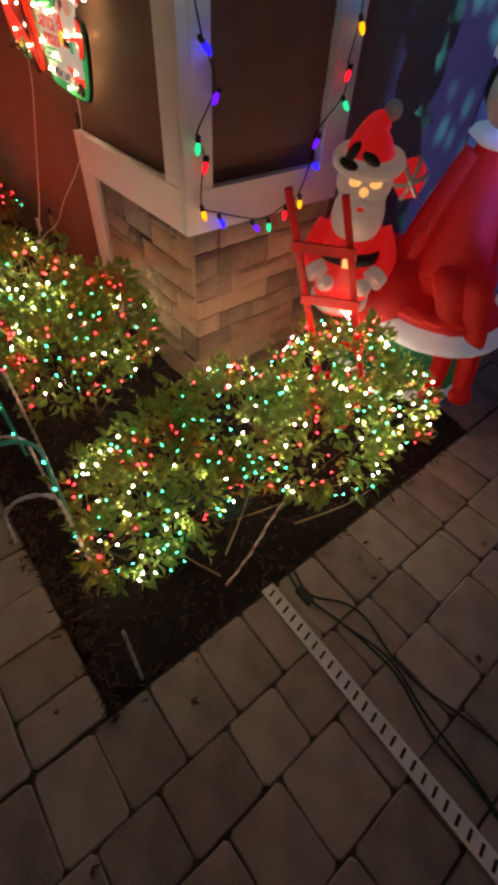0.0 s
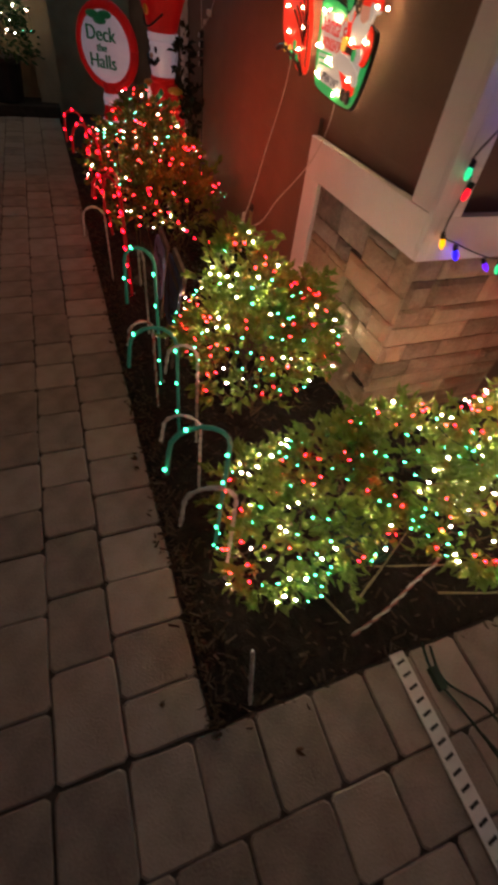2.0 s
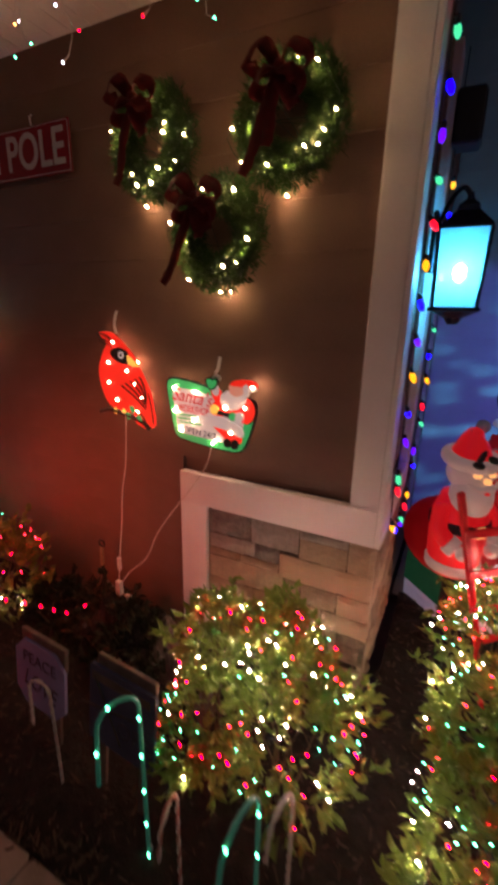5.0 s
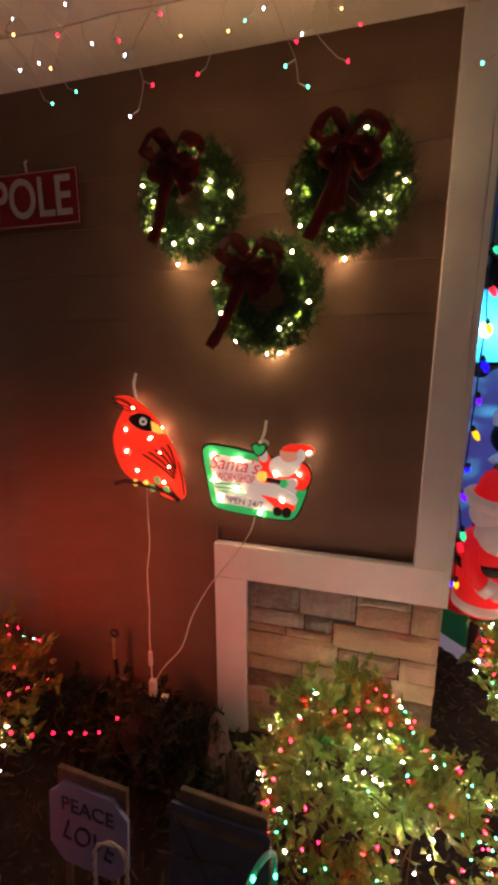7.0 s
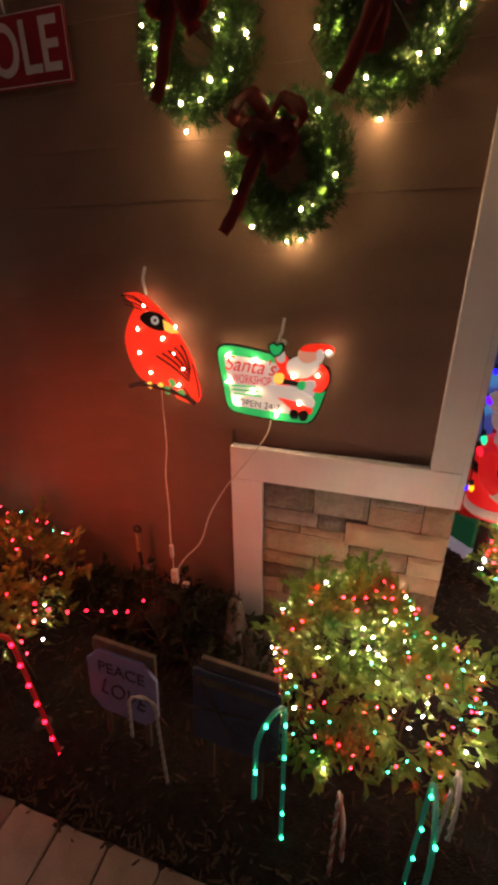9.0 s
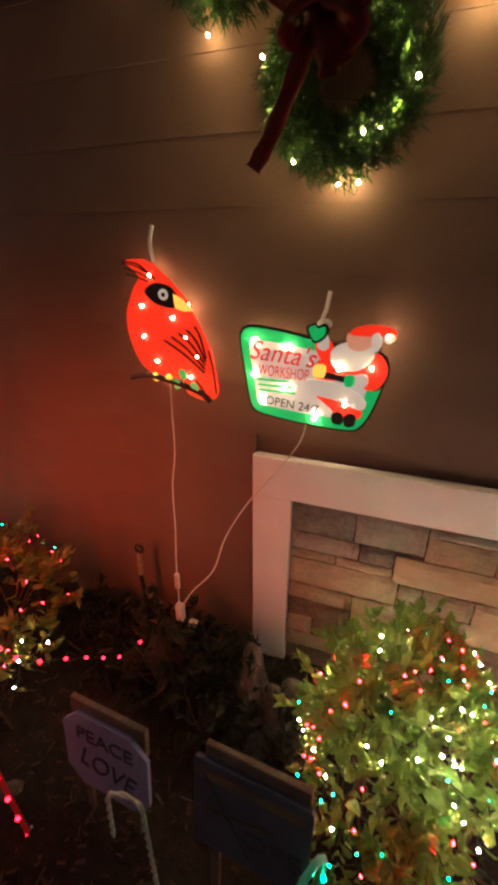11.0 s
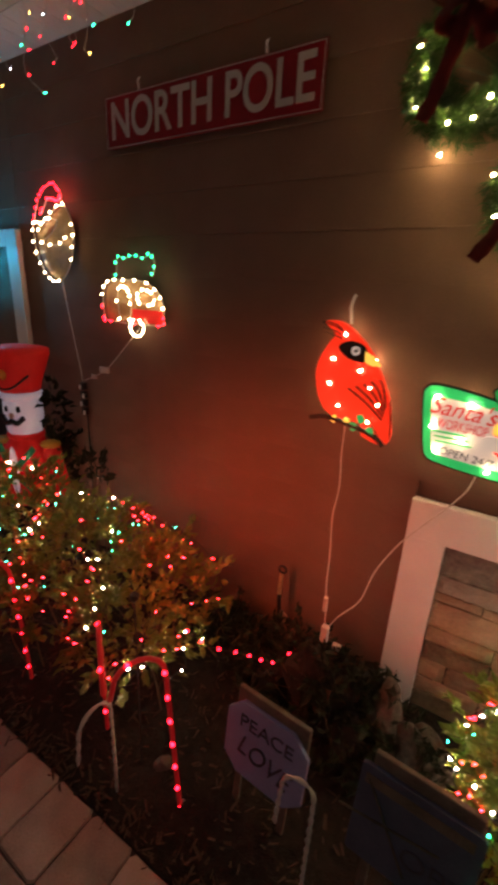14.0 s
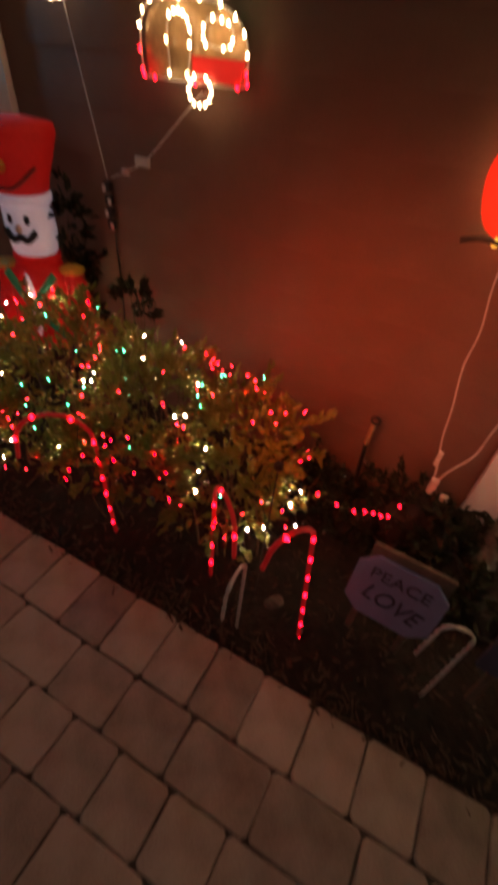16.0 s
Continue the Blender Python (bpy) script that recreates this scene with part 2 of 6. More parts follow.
def lathe(bm, profile, place=(0, 0, 0), sides=20, index=0):
    """Turned shape from (radius, height) pairs."""
    rings = []
    for r, z in profile:
        rings.append([bm.verts.new((place[0] + r * math.cos(a), place[1] + r * math.sin(a), place[2] + z)) for a in (2 * math.pi * k / sides for k in range(sides))])
    for a, b in zip(rings, rings[1:]):
        for k in range(sides):
            bm.faces.new((a[k], a[(k + 1) % sides], b[(k + 1) % sides], b[k])).material_index = index
    bm.faces.new(rings[0][::-1]).material_index = index
    bm.faces.new(rings[-1]).material_index = index
    return bm


def slab(bm, outline, y0, y1, index=0):
    """A plate in the x-z plane with that outline, from y0 (front) to y1 (back)."""
    a = [bm.verts.new((x, y0, z)) for x, z in outline]
    b = [bm.verts.new((x, y1, z)) for x, z in outline]
    n = len(a)
    fs = [bm.faces.new(a), bm.faces.new(b[::-1])]
    for i in range(n):
        fs.append(bm.faces.new((a[i], b[i], b[(i + 1) % n], a[(i + 1) % n])))
    for f in fs:
        f.material_index = index
    bmesh.ops.recalc_face_normals(bm, faces=fs)
    return bm


def smooth_line(points, steps=6):
    """A Catmull-Rom curve through the points."""
    p = [Vector(q) for q in points]
    p = [p[0]] + p + [p[-1]]
    out = []
    for i in range(1, len(p) - 2):
        for k in range(steps):
            t = k / steps
            a, b, c, d = p[i - 1], p[i], p[i + 1], p[i + 2]
            out.append(0.5 * ((2 * b) + (c - a) * t + (2 * a - 5 * b + 4 * c - d) * t * t + (3 * b - a - 3 * c + d) * t ** 3))
    out.append(p[-2])
    return out


def closed_line(points, steps=6):
    n = len(points)
    p = [Vector((*q, 0)) if len(q) == 2 else Vector(q) for q in points]
    out = []
    for i in range(n):
        a, b, c, d = p[i - 1], p[i], p[(i + 1) % n], p[(i + 2) % n]
        for k in range(steps):
            t = k / steps
            out.append(0.5 * ((2 * b) + (c - a) * t + (2 * a - 5 * b + 4 * c - d) * t * t + (3 * b - a - 3 * c + d) * t ** 3))
    return out


def writing(name, text, size, material, parent, m, depth=0.0015, align="CENTER", shear=0.0, width=1.0, bold=0.0, span=0.0):
    """Raised letters, as a mesh, in the x-y plane of m."""
    cu = bpy.data.curves.new(name, "FONT")
    cu.body, cu.size, cu.extrude, cu.align_x, cu.align_y, cu.shear = text, size, depth, align, "CENTER", shear
    cu.offset = bold
    tmp = new(name + "_curve", cu)
    bpy.context.view_layer.update()
    me = bpy.data.meshes.new_from_object(tmp.evaluated_get(bpy.context.evaluated_depsgraph_get()))
    bpy.data.objects.remove(tmp)
    me.materials.clear()
    me.materials.append(material)
    if span:
        xs = [v.co.x for v in me.vertices]
        width = span / (max(xs) - min(xs))
    ob = new(name, me)
    ob.parent = parent
    ob.matrix_basis = m @ Matrix.Diagonal((width, 1, 1, 1))
    return ob


FACING = pose(0, 0, 0, 90, 0, 0)      # turns a drawing in x-y to stand up, seen from -y
rng = random.Random(7)

# ---- the ground and the paved ground ----
bm = bmesh.new()
box(bm, -60, 60, -60, 60, -0.30, -0.07)
tagged(link("ground", bm, M_GROUND), "dark asphalt ground around the house", "ground", kind="structure")
bm = bmesh.new()
box(bm, -5.7, 4.2, -4.2, -1.03, -0.069, -0.007)
box(bm, 1.025, 4.2, -1.0299, 1.88, -0.069, -0.007)
box(bm, 0.004, 1.0249, 0.95, 1.88, -0.069, -0.007)
pavement = tagged(link("pavement", bm, M_SAND), "tumbled brown concrete pavers in sandy joints", "pavement", kind="structure")

# ---- walls ----
bm = bmesh.new()
box(bm, -3.325, -0.03, 0.02, 0.22, -0.05, 2.775)
box(bm, -4.60, -3.325, 0.02, 0.22, 1.985, 2.775)
box(bm, -6.2, -4.60, 0.02, 0.22, -0.05, 2.775)
wall_front = tagged(link("wall_front", bm, M_SIDING), "brown lap siding on the front wall", "wall", kind="structure")
bm = bmesh.new()
box(bm, -0.24, -0.03, 0.2201, 1.90, -0.05, 2.775)
wall_side = tagged(link("wall_side", bm, M_SIDING), "brown siding on the return wall beside the garage", "wall", kind="structure")
bm = bmesh.new()
box(bm, -0.24, 4.4, 1.9001, 2.1, -0.05, 3.6)
wall_recess = tagged(link("wall_recess", bm, M_GREY_SIDING), "pale lap siding at the back of the recess", "wall", kind="structure")
bm = bmesh.new()
box(bm, -6.2, -0.2401, 2.3, 2.5, -0.05, 2.775)
box(bm, -6.2, -6.0, 0.2201, 2.2999, -0.05, 2.775)
box(bm, -0.44, -0.2401, 2.1001, 2.2999, -0.05, 2.775)
tagged(link("wall_back", bm, M_SIDING), "plain rear walls that close the house", "wall", kind="structure")


def lap_board(length, h=0.176):
    """One bevelled siding board along x from 0 to length, its foot proud."""
    b = bmesh.new()
    slab_pts = ((-0.010, 0.0), (-0.006, h), (0.012, h), (0.012, 0.0))
    v0 = [b.verts.new((0, y, z)) for y, z in slab_pts]
    v1 = [b.verts.new((length, y, z)) for y, z in slab_pts]
    b.faces.new(v0[::-1]); b.faces.new(v1)
    for i in range(4):
        b.faces.new((v0[i], v0[(i + 1) % 4], v1[(i + 1) % 4], v1[i]))
    bmesh.ops.recalc_face_normals(b, faces=b.faces)
    me = bpy.data.meshes.new("siding_board")
    b.to_mesh(me); b.free()
    return me


def clad(parent, material, origin, turn, runs, z0, z1, step=0.172):
    """Boards from z0 to z1 on a wall; runs gives (from, to) along it, by height."""
    cache = {}
    z = z0
    while z < z1:
        for a, b, lo, hi in runs:
            if lo <= z + 0.09 < hi:
                key = round(b - a, 4)
                if key not in cache:
                    cache[key] = lap_board(key)
                    cache[key].materials.append(material)
                piece("siding_board", cache[key], parent, Matrix.Translation(origin) @ turn @ pose(a, 0, z))
        z += step


clad(wall_front, M_SIDING, (0, 0.008, 0), Matrix(), ((-3.325, -0.91, 0, 1.0), (-3.325, -0.104, 1.0, 2.8), (-6.2, -3.33, 2.0, 2.8), (-6.2, -4.61, 0, 2.0)), 0.03, 2.70)
clad(wall_side, M_SIDING, (-0.018, 0, 0), pose(0, 0, 0, 0, 0, 90), ((0.10, 0.655, 0.98, 2.8), (0.79, 1.89, 0, 2.8)), 0.03, 2.70)
clad(wall_recess, M_GREY_SIDING, (0, 1.888, 0), Matrix(), ((0.0, 4.4, 0, 3.6),), 0.03, 3.4)

# white boards round the stone and up the corner
corner_trim = tagged(empty("corner_trim", (0, 0, 0)), "white painted trim boards round the stone base and corner", "trim", kind="structure")
for name, b in (("trim_board", (-0.916, 0.0, -0.022, 0.018, 0.836, 0.992)), ("trim_board", (-0.916, -0.772, -0.022, 0.018, 0.0, 0.8355)),
                ("corner_board", (-0.109, 0.0, -0.022, 0.018, 0.9925, 2.77)),
                ("corner_board", (-0.018, 0.022, 0.0185, 0.10, 0.986, 2.77)), ("trim_board", (-0.018, 0.022, 0.0185, 0.79, 0.836, 0.9855)),
                ("corner_board", (-0.018, 0.022, 0.655, 0.79, 0.986, 2.77))):
    bm = bmesh.new()
    box(bm, *b, bevel=0.003)
    part(name, bm, M_TRIM, corner_trim)
for b in ((0.0005, 0.0215, -0.021, 0.0180, 0.837, 2.769),):
    bm = bmesh.new()
    box(bm, *b)
    part("corner_board", bm, M_TRIM, corner_trim)

# ledge stone below the trim, each stone by itself
bm = bmesh.new()
box(bm, -0.7715, -0.04, 0.004, 0.0195, 0.0, 0.835)
box(bm, -0.0295, -0.012, 0.0197, 0.79, 0.0, 0.835)
stone_base = tagged(link("stone_base", bm, M_MORTAR), "tan ledge stone veneer at the foot of the corner", "stone veneer", kind="structure")


def stone_mesh(w, h, d, seed, m=None):
    b = bmesh.new()
    nx = max(4, int(w / 0.022))
    bmesh.ops.create_grid(b, x_segments=nx, y_segments=6, size=0.5)
    for v in b.verts:
        u, s = v.co.x, v.co.y
        edge = min(0.5 - abs(u), (0.5 - abs(s)) * h / w)
        n = noise.noise(Vector((u * w * 14 + seed * 7.3, s * h * 14, seed * 3.1)))
        rim = min(1.0, 0.10 + edge * w / 0.024) ** 0.7 if edge > 1e-4 else 0.0
        wob = 0.0025 * noise.noise(Vector((u * 9 + seed, s * 9, 4.2)))
        v.co = Vector((u * (w - 0.005) + wob * 1.5, -d * (0.2 + 0.8 * rim) - (0.010 * n + 0.004 * noise.noise(Vector((u * w * 45, s * h * 45, seed)))) * rim, s * (h - 0.005) + wob * 1.5))
    edges = [e for e in b.edges if e.is_boundary]
    r = bmesh.ops.extrude_edge_only(b, edges=edges)
    for v in (g for g in r["geom"] if isinstance(g, bmesh.types.BMVert)):
        v.co.y = 0.012
    bmesh.ops.recalc_face_normals(b, faces=b.faces)
    me = bpy.data.meshes.new("stone")
    b.to_mesh(me); b.free()
    me.materials.append(m or M_STONE)
    return me


srng = random.Random(21)
# left, right, foot and top of each stone on the front; the upper ones are greyer
FRONT = ((-0.772, -0.545, 0.703, 0.834), (-0.545, -0.312, 0.703, 0.834), (-0.312, -0.10, 0.785, 0.834), (-0.312, -0.10, 0.685, 0.785), (-0.10, 0.012, 0.685, 0.834),
         (-0.772, -0.522, 0.626, 0.703), (-0.522, -0.402, 0.626, 0.703), (-0.772, -0.60, 0.585, 0.626), (-0.60, -0.402, 0.585, 0.626), (-0.402, 0.012, 0.567, 0.685),
         (-0.772, -0.376, 0.463, 0.585), (-0.376, -0.295, 0.467, 0.567), (-0.295, -0.130, 0.467, 0.567), (-0.130, 0.012, 0.463, 0.567), (-0.772, -0.528, 0.388, 0.463),
         (-0.528, -0.192, 0.372, 0.463), (-0.192, 0.012, 0.372, 0.463), (-0.772, -0.528, 0.300, 0.388), (-0.528, -0.118, 0.270, 0.372), (-0.118, 0.012, 0.235, 0.372),
         (-0.772, -0.668, 0.205, 0.300), (-0.668, -0.528, 0.205, 0.300), (-0.528, -0.118, 0.205, 0.270))
for k, (xa, xb, za, zb) in enumerate(FRONT):
    me = stone_mesh(xb - xa, zb - za, srng.uniform(0.008, 0.024), srng.uniform(0, 50), M_STONE_GREY if k in (0, 1, 2, 5, 6) else None)
    piece("stone", me, stone_base, pose((xa + xb) / 2, 0.0, (za + zb) / 2, 0, srng.gauss(0, 0.5), 0))
for face, z, length in (("front", 0.204, 0.772), ("side", 0.834, 0.775)):
    row = 0
    while z > 0.03:
        h = min(srng.choice((0.075, 0.09, 0.105, 0.12)), z)
        x = 0.0
        while x < length - 0.01:
            w = srng.choice((0.13, 0.20, 0.27, 0.36, 0.42)) if x or row % 2 else srng.choice((0.13, 0.2))
            if length - x - w < 0.09:
                w = length - x
            mid = x + w / 2
            cut = srng.uniform(0.38, 0.62) if w > 0.15 and h > 0.09 and srng.random() < 0.22 else 1.0
            for lo, hi in ((0.0, cut), (cut, 1.0))[: 1 if cut == 1.0 else 2]:
                d = srng.uniform(0.005, 0.020)
                me = stone_mesh(w, h * (hi - lo), d, srng.uniform(0, 50))
                zz = z - h + h * (lo + hi) / 2
                piece("stone", me, stone_base, pose(-mid, 0.0, zz, 0, srng.gauss(0, 0.6), 0) if face == "front" else pose(-0.006, mid + 0.012, zz, 0, 0, 90))
            x += w
        z -= h
        row += 1

# eave: soffit boards, fascia and roof
bm = bmesh.new()
box(bm, -6.4, 0.45, -0.62, 0.018, 2.776, 2.80)
x = -6.3
while x < 0.4:
    box(bm, x, x + 0.006, -0.61, 0.01, 2.7745, 2.7761)
    x += 0.10
tagged(link("ceiling_soffit", bm, M_SOFFIT), "beige soffit panels under the eave", "soffit", kind="structure")
bm = bmesh.new()
box(bm, -6.4, 0.45, -0.645, -0.6205, 2.765, 2.93, 0.004)
tagged(link("trim_fascia", bm, M_TRIM), "white fascia board along the eave", "fascia", kind="structure")
bm = bmesh.new()
v = [bm.verts.new(p) for p in ((-6.5, -0.70, 2.931), (0.5, -0.70, 2.931), (0.5, 2.6, 3.9), (-6.5, 2.6, 3.9), (-6.5, -0.70, 2.97), (0.5, -0.70, 2.97), (0.5, 2.6, 3.94), (-6.5, 2.6, 3.94))]
for q in ((3, 2, 1, 0), (4, 5, 6, 7), (0, 1, 5, 4), (1, 2, 6, 5), (2, 3, 7, 6), (3, 0, 4, 7)):
    bm.faces.new([v[i] for i in q])
tagged(link("roof", bm, M_GROUND), "dark shingle roof above the eave", "roof", kind="structure")

# door at the far end, its casing and side panel
door = tagged(empty("door_1", (-3.95, 0.0, 0)), "dark front door with white casing and brown side panel", "door", kind="structure")
bm = bmesh.new(); box(bm, -0.64, 0.195, 0.03, 0.075, 0.0, 1.885, 0.004)
for px in (-0.56, -0.17):
    for pz in (0.2, 1.0):
        box(bm, px, px + 0.30, 0.022, 0.031, pz, pz + 0.62, 0.006)
part("door_leaf", bm, M_DOOR, door)
for b, name, m in (((0.20, 0.496, 0.0, 0.06, 0.0, 1.885), "side_panel", M_SIDING), ((0.50, 0.62, -0.03, 0.018, 0.0, 1.982), "door_casing", M_TRIM),
                   ((-0.75, 0.498, -0.03, 0.018, 1.889, 1.982), "door_casing", M_TRIM), ((-0.75, -0.645, -0.03, 0.018, 0.0, 1.887), "door_casing", M_TRIM)):
    bm = bmesh.new(); box(bm, *b, 0.004); part(name, bm, m, door)
bm = bmesh.new(); box(bm, 0.60, 0.626, -0.034, -0.0305, 0.0, 1.984, 0.001); part("casing_bead", bm, M_TRIM, door)
bm = bmesh.new(); tube(bm, [(-0.55, 0.02, 0.95), (-0.55, -0.05, 0.95)], 0.012, 8); ball(bm, (-0.55, -0.06, 0.95), (0.03, 0.025, 0.03)); part("door_handle", bm, M_IRON, door)

# porch wall at the end of the path
bm = bmesh.new()
box(bm, -6.35, -6.2, -3.2, 0.0, -0.05, 2.7)
box(bm, -6.2, -5.95, -1.2, -0.95, -0.05, 2.7)
tagged(link("wall_porch", bm, M_TAN), "tan porch wall and post at the path's end", "wall", kind="structure")
bm = bmesh.new()
box(bm, -6.2, -5.72, -3.2, -1.0, -0.069, 0.10, 0.01)
tagged(link("porch_step", bm, M_MORTAR), "dark porch step across the path", "step", kind="structure")

# planting bed
bm = bmesh.new()
NX, NY = 130, 48
x0, x1, y0, y1 = -4.4, 1.02, -1.025, 0.95
grid = {}
for i in range(NX + 1):
    for j in range(NY + 1):
        x, y = x0 + (x1 - x0) * i / NX, y0 + (y1 - y0) * j / NY
        if x < 0.06 and y > 0.01:
            continue
        e = min(x1 - x, y - y0, 0.25) / 0.25
        zz = -0.012 + 0.055 * e ** 0.6 + (0.018 * noise.noise((x * 9, y * 9, 0)) + 0.008 * noise.noise((x * 40, y * 40, 3))) * (0.4 + e)
        grid[i, j] = bm.verts.new((x, y, zz))
for i in range(NX):
    for j in range(NY):
        q = [grid.get(k) for k in ((i, j), (i + 1, j), (i + 1, j + 1), (i, j + 1))]
        if all(q):
            bm.faces.new(q)
tagged(link("planting_bed", bm, M_MULCH, smooth=True), "dark mulch planting bed along the wall", "soil", kind="structure")


def bed_height(x, y):
    e = max(0.0, min(x1 - x, y - y0, 0.25) / 0.25)
    return -0.012 + 0.055 * e ** 0.6


bm = bmesh.new()
crng = random.Random(5)
for k in range(5200):
    x, y = crng.uniform(-3.2, 1.06), crng.uniform(-1.07, 0.9)
    if x < 0.06 and y > -0.02:
        continue
    if crng.random() < 0.25:
        y = -1.03 + abs(crng.gauss(0, 0.05))
    L, w = crng.uniform(0.012, 0.05), crng.uniform(0.004, 0.011)
    m = Matrix.Translation((x, y, bed_height(x, y) + crng.uniform(0.002, 0.022))) @ Euler((crng.gauss(0, 0.5), crng.gauss(0, 0.4), crng.uniform(0, 6.3))).to_matrix().to_4x4()
    v = [bm.verts.new(m @ Vector(p)) for p in ((-L / 2, -w / 2, 0), (L / 2, -w / 3, 0), (L / 2, w / 3, 0.002), (-L / 2, w / 2, 0.001), (0, 0, -0.006))]
    bm.faces.new(v[:4])
    for a, b in ((1, 0), (2, 1), (3, 2), (0, 3)):
        bm.faces.new((v[a], v[b], v[4]))
tagged(link("bark_mulch", bm, M_CHIP), "scattered bark chips on the bed", "mulch", kind="stuff")

# ---- shrubs and their lights ----
def bulb_mesh(name, material, r=0.0025, long=1.5, sub=1):
    b = bmesh.new()
    ball(b, (0, 0, 0), (r, r, r * long), sub=sub)
    me = bpy.data.meshes.new(name)
    b.to_mesh(me); b.free()
    me.materials.append(material)
    return me


B_WHITE, B_RED, B_GREEN = bulb_mesh("bulb", G_WHITE), bulb_mesh("bulb", G_RED), bulb_mesh("bulb", glow("green_mini_bulb", (0.012, 1.0, 0.40), 30))


def add_leaf(b, place, way, r, size, droop=0.25):
    """One ovate, pointed leaf folded along its rib."""
    z = way.normalized()
    s = z.orthogonal().normalized()
    s = Matrix.Rotation(r.uniform(0, 6.3), 3, z) @ s
    n = z.cross(s)
    w = size * r.uniform(0.20, 0.30)
    rib = [b.verts.new(place + z * size * k - n * size * d) for k, d in ((0.0, 0.0), (0.36, 0.02), (0.70, droop * 0.45), (1.0, droop))]
    for sgn in (1, -1):
        a, c = (b.verts.new(place + z * size * k + s * w * q * sgn + n * size * 0.05) for k, q in ((0.26, 0.86), (0.60, 0.80)))
        for f in ((rib[0], rib[1], a), (rib[1], c, a), (rib[1], rib[2], c), (rib[2], rib[3], c)):
            b.faces.new(f if sgn > 0 else f[::-1])


def on_blob(blob, r, low=-0.25):
    c, rad = Vector(blob[:3]), Vector(blob[3:6])
    while True:
        d = Vector((r.gauss(0, 1), r.gauss(0, 1), r.gauss(0, 1))).normalized()
        if d.z > low:
            return c, rad, d


def inside(p, blobs, k=0.8):
    return any(sum(((p[i] - q[i]) / (q[3 + i] * k)) ** 2 for i in range(3)) < 1 for q in blobs)


def shrub(label, blobs, leaves, material, seed, size=(0.035, 0.065), wild=14):
    r = random.Random(seed)
    base = Vector((sum(b[0] for b in blobs) / len(blobs), sum(b[1] for b in blobs) / len(blobs), 0))
    thing = tagged(empty("shrub", (base.x, base.y, 0.0)), label, "shrub", "shrubs in the bed")
    area = [b[3] * b[4] + b[5] * b[3] for b in blobs]
    bm, wood = bmesh.new(), bmesh.new()
    # stems from several crowns
    for k in range(len(blobs) * 7):
        bl = r.choices(blobs, area)[0]
        c, rad, d = on_blob(bl, r, 0.0)
        tip = Vector([c[i] + rad[i] * d[i] * r.uniform(0.75, 1.0) for i in range(3)]) - base
        foot = Vector((c.x + r.gauss(0, 0.06), c.y + r.gauss(0, 0.06), 0.0)) - base
        mid = foot.lerp(tip, 0.5) + Vector((r.gauss(0, 0.03), r.gauss(0, 0.03), 0.03))
        stem = bmesh.new()
        tube(stem, smooth_line([foot, mid, tip], 4), 0.0055, 4, taper=0.0015)
        part("stem", stem, M_STEM, thing)
    for k in range(leaves):
        bl = r.choices(blobs, area)[0]
        c, rad, d = on_blob(bl, r)
        depth = r.uniform(0.62, 1.04)
        p = Vector([c[i] + rad[i] * d[i] * depth for i in range(3)])
        p += Vector([0.07 * noise.noise(p * 6 + Vector((i * 9, seed, 0))) for i in range(3)])
        if p.z < 0.075 or (inside(p, blobs, 0.62) and r.random() < 0.8):
            continue
        if noise.noise(p * 11 + Vector((seed, 0, 0))) < -0.10:
            continue
        way = d + Vector((r.gauss(0, 0.55), r.gauss(0, 0.55), r.gauss(0.1, 0.5)))
        add_leaf(bm, p - base, way, r, r.uniform(*size))
    # loose sprigs that break the outline
    for k in range(wild * len(blobs)):
        bl = r.choices(blobs, area)[0]
        c, rad, d = on_blob(bl, r, -0.1)
        p = Vector([c[i] + rad[i] * d[i] * 0.9 for i in range(3)]) - base
        way = (d + Vector((r.gauss(0, 0.4), r.gauss(0, 0.4), 0.35))).normalized()
        L = r.uniform(0.06, 0.15)
        line = smooth_line([p, p + way * L * 0.5, p + way * L + Vector((0, 0, -0.02))], 3)
        tube(wood, line, 0.0022, 3, taper=0.001)
        for q in line[2:]:
            for s in range(2):
                add_leaf(bm, q, way + Vector((r.gauss(0, 0.8), r.gauss(0, 0.8), r.gauss(0, 0.6))), r, r.uniform(*size) * 0.9)
    part("foliage", bm, material, thing)
    tagged(part("twiggery", wood, M_STEM, thing), kind="stuff")
    return thing


